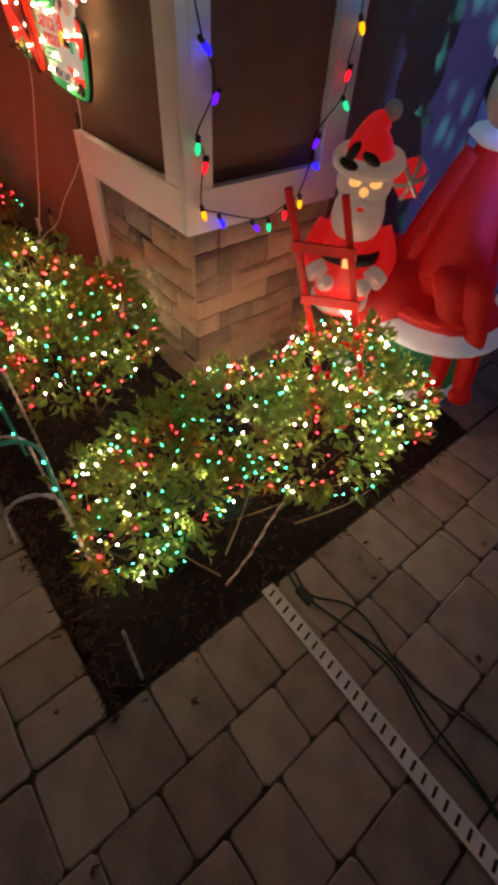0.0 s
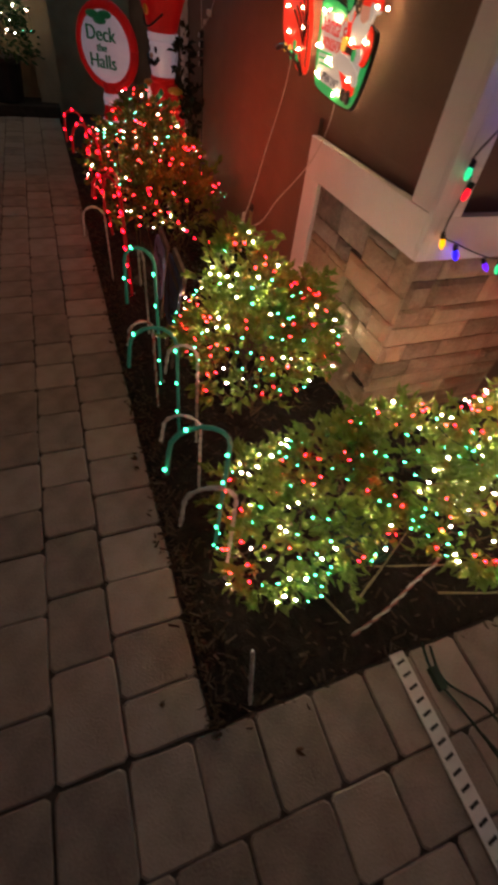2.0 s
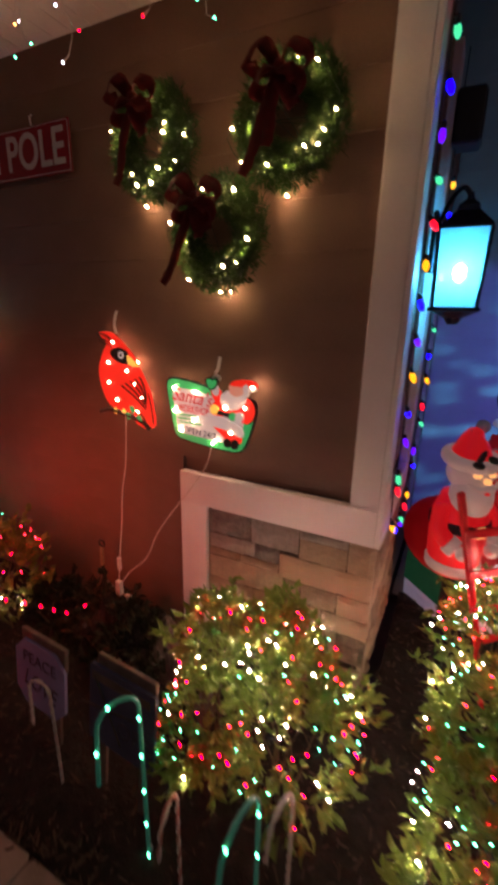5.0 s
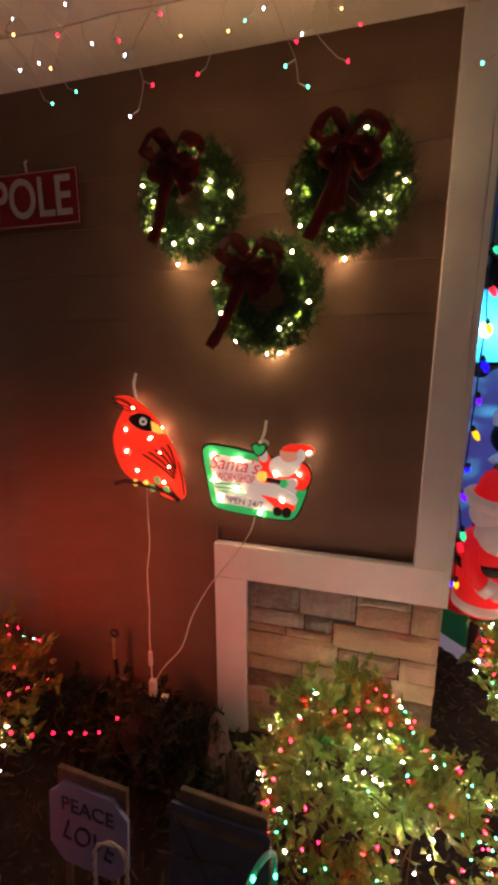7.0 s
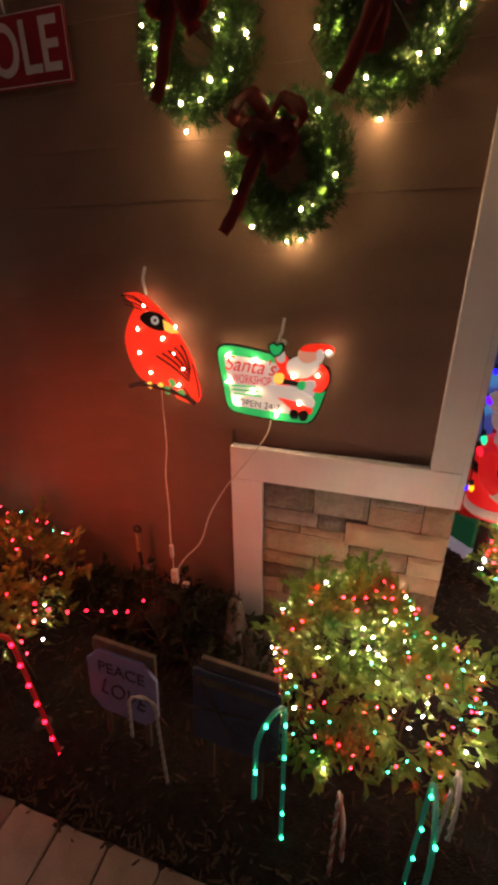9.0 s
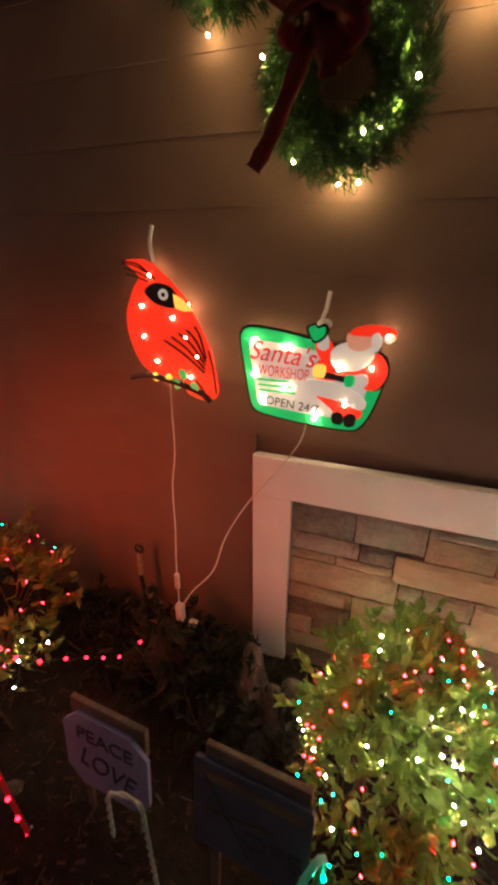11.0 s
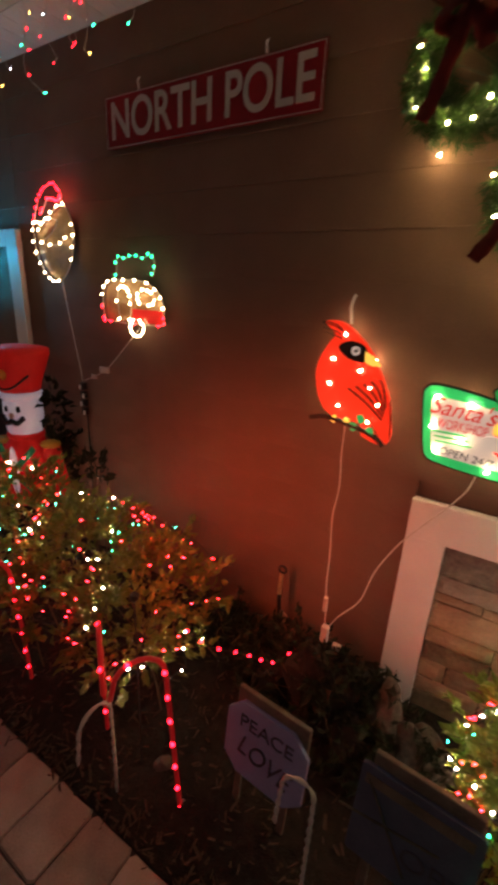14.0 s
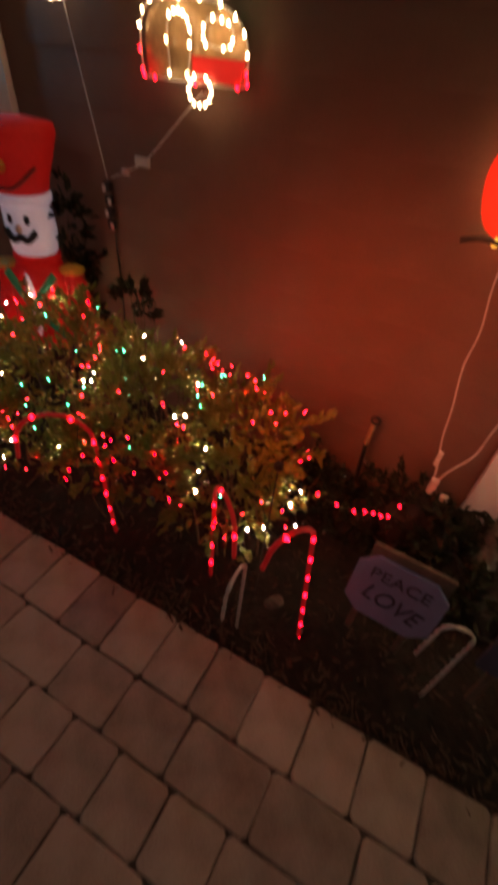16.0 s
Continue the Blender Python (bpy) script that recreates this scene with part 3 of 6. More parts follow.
def light_string(label, blobs, count, mix, seed, group="mini light strings", low=-0.05):
    """Mini lights laid over a shrub: one green wire and its bulbs."""
    r = random.Random(seed)
    area = [b[3] * b[4] + b[5] * b[3] for b in blobs]
    gap = 0.034
    pts = []
    tries = 0
    while len(pts) < count and tries < 6000:
        tries += 1
        c, rad, d = on_blob(r.choices(blobs, area)[0], r, low)
        p = Vector([c[i] + rad[i] * d[i] * r.uniform(0.99, 1.10) for i in range(3)])
        p += Vector([0.05 * noise.noise(p * 6 + Vector((i * 9, 5, 0))) for i in range(3)])
        if p.z > 0.06 and not inside(p, blobs, 0.88) and all((p - q).length > gap for q in pts):
            pts.append(p)
    order = [pts.pop()]
    while pts:
        q = min(pts, key=lambda a: (a - order[-1]).length)
        pts.remove(q)
        order.append(q)
    base = Vector((order[0].x, order[0].y, 0.05))
    thing = tagged(empty("light_string", base), label, "string lights", group)
    wire = bmesh.new()
    run = []
    for a, b in zip(order, order[1:]):
        if (a - b).length < 0.35:
            run += [a - base, (a + b) / 2 - base + Vector((r.gauss(0, 0.012), r.gauss(0, 0.012), -0.012))]
        elif len(run) > 2:
            tube(wire, run, 0.0016, 3)
            run = []
    if len(run) > 2:
        tube(wire, run, 0.0016, 3)
    part("wire", wire, M_WIRE_GREEN, thing)
    kinds = (B_WHITE, B_RED, B_GREEN)
    state = 0
    for k, p in enumerate(order):
        if k % 2 == 0 or r.random() < 0.5:
            state = r.choices((0, 1, 2), mix)[0]
        piece("bulb", kinds[state], thing, Matrix.Translation(p - base) @ Euler((r.uniform(-1, 1), r.uniform(-1, 1), 0)).to_matrix().to_4x4())
    return thing


BLOBS_A = ((0.52, -0.18, 0.30, 0.24, 0.30, 0.23), (0.60, -0.50, 0.22, 0.21, 0.24, 0.20), (0.74, 0.10, 0.25, 0.25, 0.34, 0.23),
           (0.54, 0.38, 0.29, 0.25, 0.32, 0.25), (0.64, -0.72, 0.17, 0.18, 0.17, 0.15), (0.46, -0.46, 0.24, 0.18, 0.20, 0.20), (0.78, 0.46, 0.22, 0.19, 0.24, 0.20), (0.42, -0.68, 0.17, 0.15, 0.14, 0.14))
BLOBS_B = ((-0.33, -0.48, 0.42, 0.24, 0.25, 0.28), (-0.12, -0.54, 0.36, 0.21, 0.25, 0.25), (-0.42, -0.62, 0.33, 0.16, 0.17, 0.19), (-0.28, -0.28, 0.36, 0.24, 0.18, 0.24), (-0.42, -0.52, 0.60, 0.12, 0.12, 0.16))
BLOBS_C = ((-1.86, -0.46, 0.36, 0.32, 0.30, 0.34), (-2.26, -0.50, 0.40, 0.34, 0.32, 0.36), (-1.78, -0.70, 0.36, 0.27, 0.17, 0.22), (-2.24, -0.76, 0.32, 0.34, 0.15, 0.20))
BLOBS_D = ((-2.76, -0.48, 0.36, 0.34, 0.32, 0.42), (-3.14, -0.62, 0.28, 0.30, 0.28, 0.28), (-2.80, -0.78, 0.26, 0.35, 0.16, 0.20))
BLOBS_E = ((-1.36, -0.24, 0.08, 0.20, 0.14, 0.10), (-1.62, -0.22, 0.12, 0.20, 0.14, 0.14), (-1.14, -0.30, 0.20, 0.22, 0.15, 0.20), (-0.94, -0.36, 0.15, 0.18, 0.15, 0.19), (-0.74, -0.40, 0.10, 0.16, 0.14, 0.16))
shrub("broad green leafy shrub at the stone corner", BLOBS_A, 7200, M_LEAF, 11)
shrub("rounded green leafy shrub before the stone base", BLOBS_B, 4600, M_LEAF, 12)
shrub("sparse autumn-brown leafy shrub by the wall", BLOBS_C, 3600, M_LEAF_DRY, 13)
shrub("sparse brownish leafy shrub beside the figures", BLOBS_D, 3000, M_LEAF_DRY, 14)
BLOBS_F = ((-3.02, -0.12, 0.93, 0.09, 0.07, 0.22), (-2.99, -0.12, 0.55, 0.10, 0.07, 0.34), (-2.60, -0.17, 0.68, 0.09, 0.08, 0.08))
shrub("dark unlit upright shrub behind the toy soldier", BLOBS_F, 1000, M_LEAF_SHADE, 16, wild=1)
shrub("low dark unlit groundcover plant by the wall", BLOBS_E, 2600, M_LEAF_SHADE, 15, wild=6)
light_string("red, green and warm white mini lights over a shrub", BLOBS_A, 430, (0.30, 0.34, 0.36), 31)
light_string("red, green and warm white mini lights over a shrub", BLOBS_B, 220, (0.27, 0.40, 0.33), 32)
light_string("mostly red and white mini lights over a shrub", BLOBS_C, 130, (0.15, 0.63, 0.22), 33)
light_string("mostly red and green mini lights over a shrub", BLOBS_D, 120, (0.15, 0.55, 0.30), 34)

# red lights strung from shrub to wall
B_BED = bulb_mesh("bulb", G_RED_SOFT, 0.0048)
thing = tagged(empty("light_string", (-1.34, -0.70, 0.55)), "short run of red mini lights across the bed", "string lights", "mini light strings")
run = smooth_line([(-0.10, 0.0, 0.04), (0.0, 0.0, 0.03), (0.05, 0.08, -0.03), (0.09, 0.15, -0.09), (0.13, 0.21, -0.14), (0.165, 0.32, -0.15)], 3)
bm = bmesh.new(); tube(bm, run, 0.0016, 3); part("wire", bm, M_WIRE_GREEN, thing)
for i in range(0, len(run), 2):
    piece("bulb", B_BED, thing, Matrix.Translation(run[i] + Vector((0, -0.005, 0.006))))

# bare twigs leaning out of the corner shrub
for a, b, c in (((0.84, -0.46, 0.03), (0.77, -0.33, 0.09), (0.69, -0.19, 0.17)), ((0.74, -0.32, 0.04), (0.82, -0.08, 0.07), (0.90, 0.18, 0.07)), ((0.89, -0.51, 0.03), (0.72, -0.60, 0.10), (0.55, -0.62, 0.22)), ((0.90, -0.15, 0.05), (0.98, 0.05, 0.10), (1.00, 0.22, 0.12))):
    bm = bmesh.new(); tube(bm, smooth_line([a, b, c], 5), 0.005, 5, taper=0.002)
    tagged(link("twig", bm, M_TWIG), "bare pale twig sticking out of the shrub", "twig", "twigs")
bm = bmesh.new(); tube(bm, smooth_line([(1.05, 0.27, 0.012), (1.24, 0.30, 0.014), (1.44, 0.33, 0.012)], 5), 0.004, 5, taper=0.0015)
tagged(link("twig", bm, M_TWIG), "thin dry twig lying on the pavers", "twig", "twigs")

# ---- bulbs on the corner: large coloured bulbs on black wire ----
def cone_bulb(material):
    b = bmesh.new()
    lathe(b, ((0.0070, 0.0), (0.0100, -0.010), (0.0105, -0.018), (0.008, -0.029), (0.0035, -0.036)), sides=8)
    me = bpy.data.meshes.new("bulb"); b.to_mesh(me); b.free(); me.materials.append(material)
    return me


b = bmesh.new(); lathe(b, ((0.004, 0.022), (0.0085, 0.018), (0.009, 0.0)), sides=8)
SOCKET = bpy.data.meshes.new("socket"); b.to_mesh(SOCKET); b.free(); SOCKET.materials.append(M_BLACK)
C9 = {k: cone_bulb(m) for k, m in dict(b=G_BLUE, v=G_VIOLET, g=G_CGREEN, r=G_CRED, y=G_YELLOW).items()}
corner_lights = tagged(empty("corner_light_string", (0.035, 0.04, 0.9)), "large coloured bulbs on black wire stapled round the trim", "string lights")
run = [(0.05, 2.74, ""), (0.03, 2.60, "r"), (0.02, 2.50, "g"), (0.0, 2.36, "b"), (0.0, 2.24, "v"), (0.03, 2.12, "g"), (0.02, 2.00, "r"), (0.0, 1.88, "y"), (0.0, 1.76, "b"),
       (0.02, 1.64, "v"), (0.02, 1.52, "y"), (0.05, 1.38, "b"), (0.10, 1.26, "v"), (0.02, 1.14, "g"), (0.05, 1.08, "r"), (0.03, 0.93, "y"), (0.11, 0.885, "b"),
       (0.28, 0.83, "v"), (0.36, 0.82, "g"), (0.45, 0.85, "r"), (0.53, 0.88, "y"), (0.58, 1.01, "b"), (0.59, 1.09, "v"), (0.71, 1.20, "g"), (0.71, 1.29, "r"), (0.73, 1.42, "y"), (0.72, 1.54, "b"),
       (0.72, 1.66, "g"), (0.73, 1.78, "v"), (0.72, 1.90, "r"), (0.73, 2.02, "g"), (0.72, 2.15, "b"), (0.72, 2.28, "y"), (0.72, 2.74, "")]
line = [(0.004 + 0.004 * (i % 2), y - 0.04, z + 0.02 - 0.9) for i, (y, z, c) in enumerate(run)]
bm = bmesh.new(); tube(bm, smooth_line(line, 4), 0.0028, 5); part("wire", bm, M_BLACK, corner_lights)
for i, (y, z, c) in enumerate(run):
    if c:
        m = pose(0.016, y - 0.04, z - 0.9, srng.uniform(-50, 50), srng.uniform(-35, 5), 0)
        piece("bulb", C9[c], corner_lights, m)
        piece("socket", SOCKET, corner_lights, m)

# ---- icicle lights under the eave ----
C7 = {k: bulb_mesh("bulb", m, 0.0028, 1.6) for k, m in dict(r=G_RED_SOFT, g=G_GREEN, y=glow("amber_mini_bulb", (1.0, 0.45, 0.08), 12), w=glow("cool_white_bulb", (0.75, 0.85, 1.0), 12)).items()}
icicles = tagged(empty("icicle_light_string", (-1.5, -0.42, 2.77)), "multicoloured icicle lights hanging from the soffit", "string lights")
ir = random.Random(3)
bm = bmesh.new()
for oy, lengths, gap in ((0.0, (0.18, 0.26, 0.34), (0.15, 0.26)), (0.16, (0.05, 0.10, 0.16), (0.13, 0.24))):
    x = -2.75
    while x < 1.6:
        L = ir.choice(lengths)
        pts = [Vector((x, oy, -0.008))]
        while -pts[-1].z < L:
            pts.append(pts[-1] + Vector((ir.uniform(-0.06, 0.06), ir.uniform(-0.03, 0.03), -ir.uniform(0.05, 0.085))))
            q = pts[-1] + Vector((ir.choice((-0.025, 0.025)), 0, -0.012))
            piece("bulb", C7[ir.choice("rgywrg")], icicles, Matrix.Translation(q))
            tube(bm, [pts[-1], q], 0.0014, 4)
        tube(bm, smooth_line(pts, 3), 0.0011, 4)
        x += ir.uniform(*gap)
    tube(bm, [(k * 0.2, oy, -0.004 - 0.006 * (k % 2)) for k in range(-14, 9)], 0.0025, 4)
part("wire", bm, M_WIRE_WHITE, icicles)

# ---- wreaths ----
def ribbon(bm, pts, width, lean=0.3):
    """A soft band along the points, turned a little to the front."""
    rows = []
    for i, p in enumerate(pts):
        t = (pts[min(i + 1, len(pts) - 1)] - pts[max(i - 1, 0)]).normalized()
        side = t.cross(Vector((0, -1, lean))).normalized()
        w = width * (0.45 + 0.55 * min(1.0, i / 3)) * (1 + 0.12 * math.sin(i * 1.7))
        rows.append([bm.verts.new(p + side * w * k + Vector((0, -0.006 * (1 - k * k), 0))) for k in (-1, -0.4, 0.4, 1)])
    for a, b in zip(rows, rows[1:]):
        for k in range(3):
            bm.faces.new((a[k], a[k + 1], b[k + 1], b[k]))
    bmesh.ops.solidify(bm, geom=bm.faces, thickness=0.003)
    return bm


def wreath(label, cx, cz, R, seed, bow, tails, lit):
    r = random.Random(seed)
    thing = tagged(empty("wreath", (cx, -0.075, cz)), label, "wreath", "wreaths on the wall")
    bm = bmesh.new()
    for k in range(3000):
        a = r.uniform(0, 2 * math.pi)
        phi = r.uniform(0, 2 * math.pi)
        lump = 1 + 0.22 * noise.noise(Vector((math.cos(a) * 3, math.sin(a) * 3, seed)))
        tr = 0.066 * r.uniform(0.3, 1.0) * lump
        c = Vector((math.cos(a), 0, math.sin(a)))
        p = c * (R + tr * math.cos(phi)) + Vector((0, -abs(tr * math.sin(phi)) * 1.1 + 0.03, 0))
        way = (c * math.cos(phi) + Vector((0, -abs(math.sin(phi)), 0)) + Vector((-c.z, 0, c.x)) * r.uniform(0.2, 1.3) + Vector((r.gauss(0, 0.4), r.gauss(0, 0.4), r.gauss(0, 0.4)))).normalized()
        for s in range(4):
            w = (way + Vector((r.gauss(0, 0.45), r.gauss(0, 0.35), r.gauss(0, 0.45)))).normalized()
            s1 = w.orthogonal().normalized() * 0.0021
            L = r.uniform(0.020, 0.040)
            bm.faces.new([bm.verts.new(q) for q in (p - s1, p + s1, p + w * L)])
    tagged(part("needle_mass", bm, M_NEEDLE, thing), kind="stuff")
    bm = bmesh.new()
    tube(bm, [(R * math.cos(t), 0.02, R * math.sin(t)) for t in (2 * math.pi * k / 24 for k in range(25))], 0.034, 6)
    part("ring", bm, M_NEEDLE, thing)
    B = Vector((bow[0], -0.085, bow[1]))
    knot = part("bow", ball(bmesh.new(), B, (0.024, 0.020, 0.026)), M_VELVET, thing, "dark red velvet bow", True)
    for sx, dz in ((-1, 0.030), (1, 0.012), (-0.7, -0.035), (0.75, -0.045)):
        bm = bmesh.new()
        pts = smooth_line([B, B + Vector((0.045 * sx, -0.030, 0.030 + dz)), B + Vector((0.092 * sx, -0.020, dz)), B + Vector((0.070 * sx, 0.004, -0.030 + dz)), B + Vector((0.004 * sx, -0.006, -0.004))], 5)
        part("loop", ribbon(bm, pts, 0.029, 0.9), M_VELVET, knot, smooth=True)
    for tx, tz in tails:
        bm = bmesh.new()
        pts = smooth_line([B, B + Vector((tx * 0.35, -0.022, tz * 0.45)), B + Vector((tx * 0.75, -0.006, tz * 0.8)), B + Vector((tx, -0.012, tz))], 5)
        part("ribbon_tail", ribbon(bm, pts, 0.021), M_VELVET, knot, smooth=True)
    wire = bmesh.new()
    pts = []
    for dx, dz in lit:
        far = math.hypot(dx, dz)
        out = abs(far - R)
        y = -0.055 if out < 0.03 else (-0.035 if out < 0.055 else 0.030)
        pts.append(Vector((dx, y + r.uniform(-0.01, 0.01), dz)))
        piece("bulb", B_WREATH, thing, Matrix.Translation(pts[-1]) @ Euler((r.uniform(-1, 1), r.uniform(-1, 1), 0)).to_matrix().to_4x4())
    # dim tips half hidden among the needles
    for k in range(7):
        a = r.uniform(0, 6.28)
        pts.append(Vector((R * math.cos(a), 0.002 - r.uniform(0, 0.012), R * math.sin(a))))
        piece("bulb", B_WREATH, thing, Matrix.Translation(pts[-1]))
    tube(wire, smooth_line(pts, 3), 0.0016, 3)
    part("wire", wire, M_WIRE_GREEN, thing)
    return thing


B_WREATH = bulb_mesh("bulb", glow("wreath_bulb", (1.0, 0.66, 0.27), 620), 0.0034, 1.5)
wreath("green artificial wreath with red bow and warm lights", -0.961, 2.310, 0.130, 51, (-0.01, 0.11), ((-0.09, -0.26), (0.05, -0.12)),
       ((0.052, 0.151), (0.104, 0.034), (0.163, 0.0), (0.058, -0.098), (0.026, -0.142), (-0.036, -0.147), (-0.137, -0.088), (-0.062, -0.200), (0.083, 0.014), (-0.14, 0.04)))
wreath("large green artificial wreath with red bow and warm lights", -0.412, 2.307, 0.134, 52, (0.0, 0.10), ((-0.115, -0.27), (-0.035, -0.20), (0.06, -0.11)),
       ((0.047, 0.137), (0.110, 0.111), (0.168, -0.009), (-0.187, -0.010), (-0.147, -0.114), (-0.046, -0.136), (0.123, -0.099), (-0.005, -0.210), (-0.10, 0.12), (0.08, -0.10)))
wreath("green artificial wreath with red bow and warm lights", -0.680, 1.985, 0.134, 53, (-0.035, 0.105), ((-0.145, -0.28), (0.055, -0.11), (0.02, -0.13)),
       ((0.159, -0.030), (0.060, -0.114), (-0.099, -0.157), (-0.003, -0.199), (0.045, -0.196), (-0.027, 0.142), (0.099, 0.128), (-0.178, 0.044), (-0.15, -0.06)))

# ---- lit window figures on the wall ----
def lit_plate(name, label, category, place):
    return tagged(empty(name, place), label, category)


BULB_FLAT = bulb_mesh("bulb", glow("decor_bulb", (1.0, 0.66, 0.34), 260), 0.0042, 1.0, 2)
BULB_REAR = bulb_mesh("bulb", glow("rear_decor_bulb", (1.0, 0.62, 0.30), 120), 0.0055, 1.0, 1)
P_RED = glow("backlit_red_plastic", (0.86, 0.030, 0.008), 0.62, (0.5, 0.02, 0.02))
P_DKRED = glow("backlit_dark_red_plastic", (0.55, 0.02, 0.012), 0.5, (0.4, 0.02, 0.02))
P_WHITE = glow("backlit_white_plastic", (0.95, 0.78, 0.66), 0.22, (0.6, 0.6, 0.6))
P_GREEN = glow("backlit_green_plastic", (0.01, 0.36, 0.09), 0.55, (0.02, 0.3, 0.08))
P_YELLOW = glow("backlit_yellow_plastic", (0.95, 0.55, 0.08), 0.7, (0.6, 0.4, 0.05))
P_SKIN = glow("backlit_pink_plastic", (0.80, 0.30, 0.18), 0.34, (0.6, 0.4, 0.3))

# the bird
M_BARK = mat("printed_branch_brown", (0.035, 0.016, 0.010), 0.5, vary=0.3, scale=30, bump=0.1)
bird = lit_plate("lighted_bird", "red backlit plastic bird window light on the wall", "light decoration", (-1.177, -0.052, 1.417))
def xz(points, steps=4):
    return [(p.x, p.y) for p in closed_line(points, steps)]
bm = bmesh.new()
slab(bm, xz(((-0.150, 0.190), (-0.085, 0.195), (-0.015, 0.150), (0.040, 0.095), (0.060, 0.060), (0.085, 0.020), (0.125, -0.060), (0.140, -0.130), (0.150, -0.205), (0.120, -0.235), (0.045, -0.215), (0.030, -0.170), (-0.060, -0.165), (-0.125, -0.130), (-0.160, -0.050), (-0.165, 0.030), (-0.130, 0.110), (-0.105, 0.150))), -0.006, 0.012)
part("body", bm, P_RED, bird)
bm = bmesh.new(); slab(bm, xz(((-0.085, 0.105), (-0.045, 0.130), (0.010, 0.118), (0.030, 0.080), (0.010, 0.058), (-0.050, 0.070))), -0.0100, -0.0062); part("mask", bm, M_BLACK, bird)
bm = bmesh.new(); slab(bm, [(0.012 + 0.017 * math.cos(a) - 0.03, 0.097 + 0.017 * math.sin(a)) for a in (k * 0.524 for k in range(12))], -0.0130, -0.0102); part("eye", bm, P_WHITE, bird)
bm = bmesh.new(); slab(bm, [(0.004 + 0.007 * math.cos(a) - 0.02, 0.097 + 0.007 * math.sin(a)) for a in (k * 0.785 for k in range(8))], -0.0150, -0.0132); part("pupil", bm, M_BLACK, bird)
bm = bmesh.new(); slab(bm, ((0.018, 0.100), (0.050, 0.085), (0.082, 0.052), (0.050, 0.050), (0.022, 0.060)), -0.0140, -0.0104); part("beak", bm, P_YELLOW, bird)
bm = bmesh.new(); slab(bm, xz(((-0.030, -0.040), (0.030, -0.005), (0.075, 0.005), (0.115, -0.060), (0.125, -0.130), (0.105, -0.142), (0.050, -0.105))), -0.0100, -0.0062); part("wing", bm, P_RED, bird)
for k in range(5):
    bm = bmesh.new(); tube(bm, smooth_line([(-0.028 + 0.028 * k, -0.0115, -0.042 + 0.012 * k), (0.045 + 0.014 * k, -0.0115, -0.085 + 0.016 * k), (0.112 + 0.002 * k, -0.0115, -0.138 + 0.012 * k)], 4), 0.0036, 4); part("feather_line", bm, M_BLACK, bird)
bm = bmesh.new(); tube(bm, smooth_line([(-0.17, -0.010, -0.182), (-0.10, -0.011, -0.165), (0.0, -0.011, -0.180), (0.09, -0.011, -0.205), (0.13, -0.011, -0.235)], 4), 0.0105, 6); part("branch", bm, M_BARK, bird)
for px, pz in ((0.035, -0.150), (0.075, -0.190), (0.010, -0.185)):
    bm = bmesh.new(); slab(bm, xz(((px - 0.014, pz + 0.012), (px + 0.006, pz + 0.017), (px + 0.016, pz - 0.006), (px - 0.003, pz - 0.016)), 3), -0.0185, -0.0160); part("leaf", bm, P_GREEN, bird)
bm = bmesh.new(); tube(bm, smooth_line([(-0.155, -0.008, 0.190), (-0.10, -0.0085, 0.182), (-0.045, -0.0085, 0.140)], 4), 0.0028, 4); part("crest_line", bm, M_BLACK, bird)
for px, pz in ((-0.062, 0.152), (0.050, 0.068), (-0.102, 0.060), (0.008, 0.028), (-0.105, -0.035), (0.050, -0.030), (-0.062, -0.115), (0.088, -0.088), (0.060, -0.158)):
    piece("bulb", BULB_FLAT, bird, Matrix.Translation((px, -0.009, pz)))
    piece("bulb", BULB_REAR, bird, Matrix.Translation((px, 0.020, pz)))
bm = bmesh.new(); tube(bm, smooth_line([(-0.055, 0.01, 0.19), (-0.055, 0.0, 0.22), (-0.062, 0.01, 0.25), (-0.055, 0.02, 0.29)], 4), 0.006, 6); part("hook", bm, M_WHITE, bird)

for k in range(3):
    bm = bmesh.new(); tube(bm, smooth_line([(-0.158 + 0.006 * k, -0.008, 0.186 - 0.016 * k), (-0.11, -0.0085, 0.178 - 0.016 * k), (-0.07, -0.0085, 0.158 - 0.012 * k)], 3), 0.0024, 4); part("crest_line", bm, M_BLACK, bird)
for px in (-0.070, -0.020):
    bm = bmesh.new(); ball(bm, (px, -0.013, -0.168), (0.014, 0.006, 0.016)); part("foot", bm, P_YELLOW, bird)
bm = bmesh.new(); tube(bm, smooth_line([(0.128, -0.008, -0.065), (0.143, -0.008, -0.135), (0.150, -0.008, -0.205)], 4), 0.0028, 4); part("tail_line", bm, M_BLACK, bird)
bm = bmesh.new(); tube(bm, smooth_line([(0.075, -0.008, -0.165), (0.10, -0.008, -0.195), (0.118, -0.008, -0.230)], 4), 0.0024, 4); part("tail_line", bm, M_BLACK, bird)

# the workshop sign
shop = lit_plate("lighted_sign", "green and white backlit workshop sign with a red-suited figure", "light decoration", (-0.722, -0.060, 1.290))
shop.scale = (1.10, 1.0, 1.05)
out = ((-0.1948, 0.0994), (-0.1902, 0.1212), (-0.1756, 0.1334), (-0.1463, 0.1353), (-0.077, 0.127), (0, 0.1112), (0.0847, 0.0935), (0.1732, 0.0809), (0.1894, 0.0643), (0.1925, 0.0365), (0.1809, -0.0242), (0.1602, -0.0886), (0.1386, -0.1233), (0.1116, -0.1331), (0.0385, -0.1325), (-0.0539, -0.125), (-0.1309, -0.1138), (-0.154, -0.1027), (-0.1671, -0.0765), (-0.1833, 0.0161))
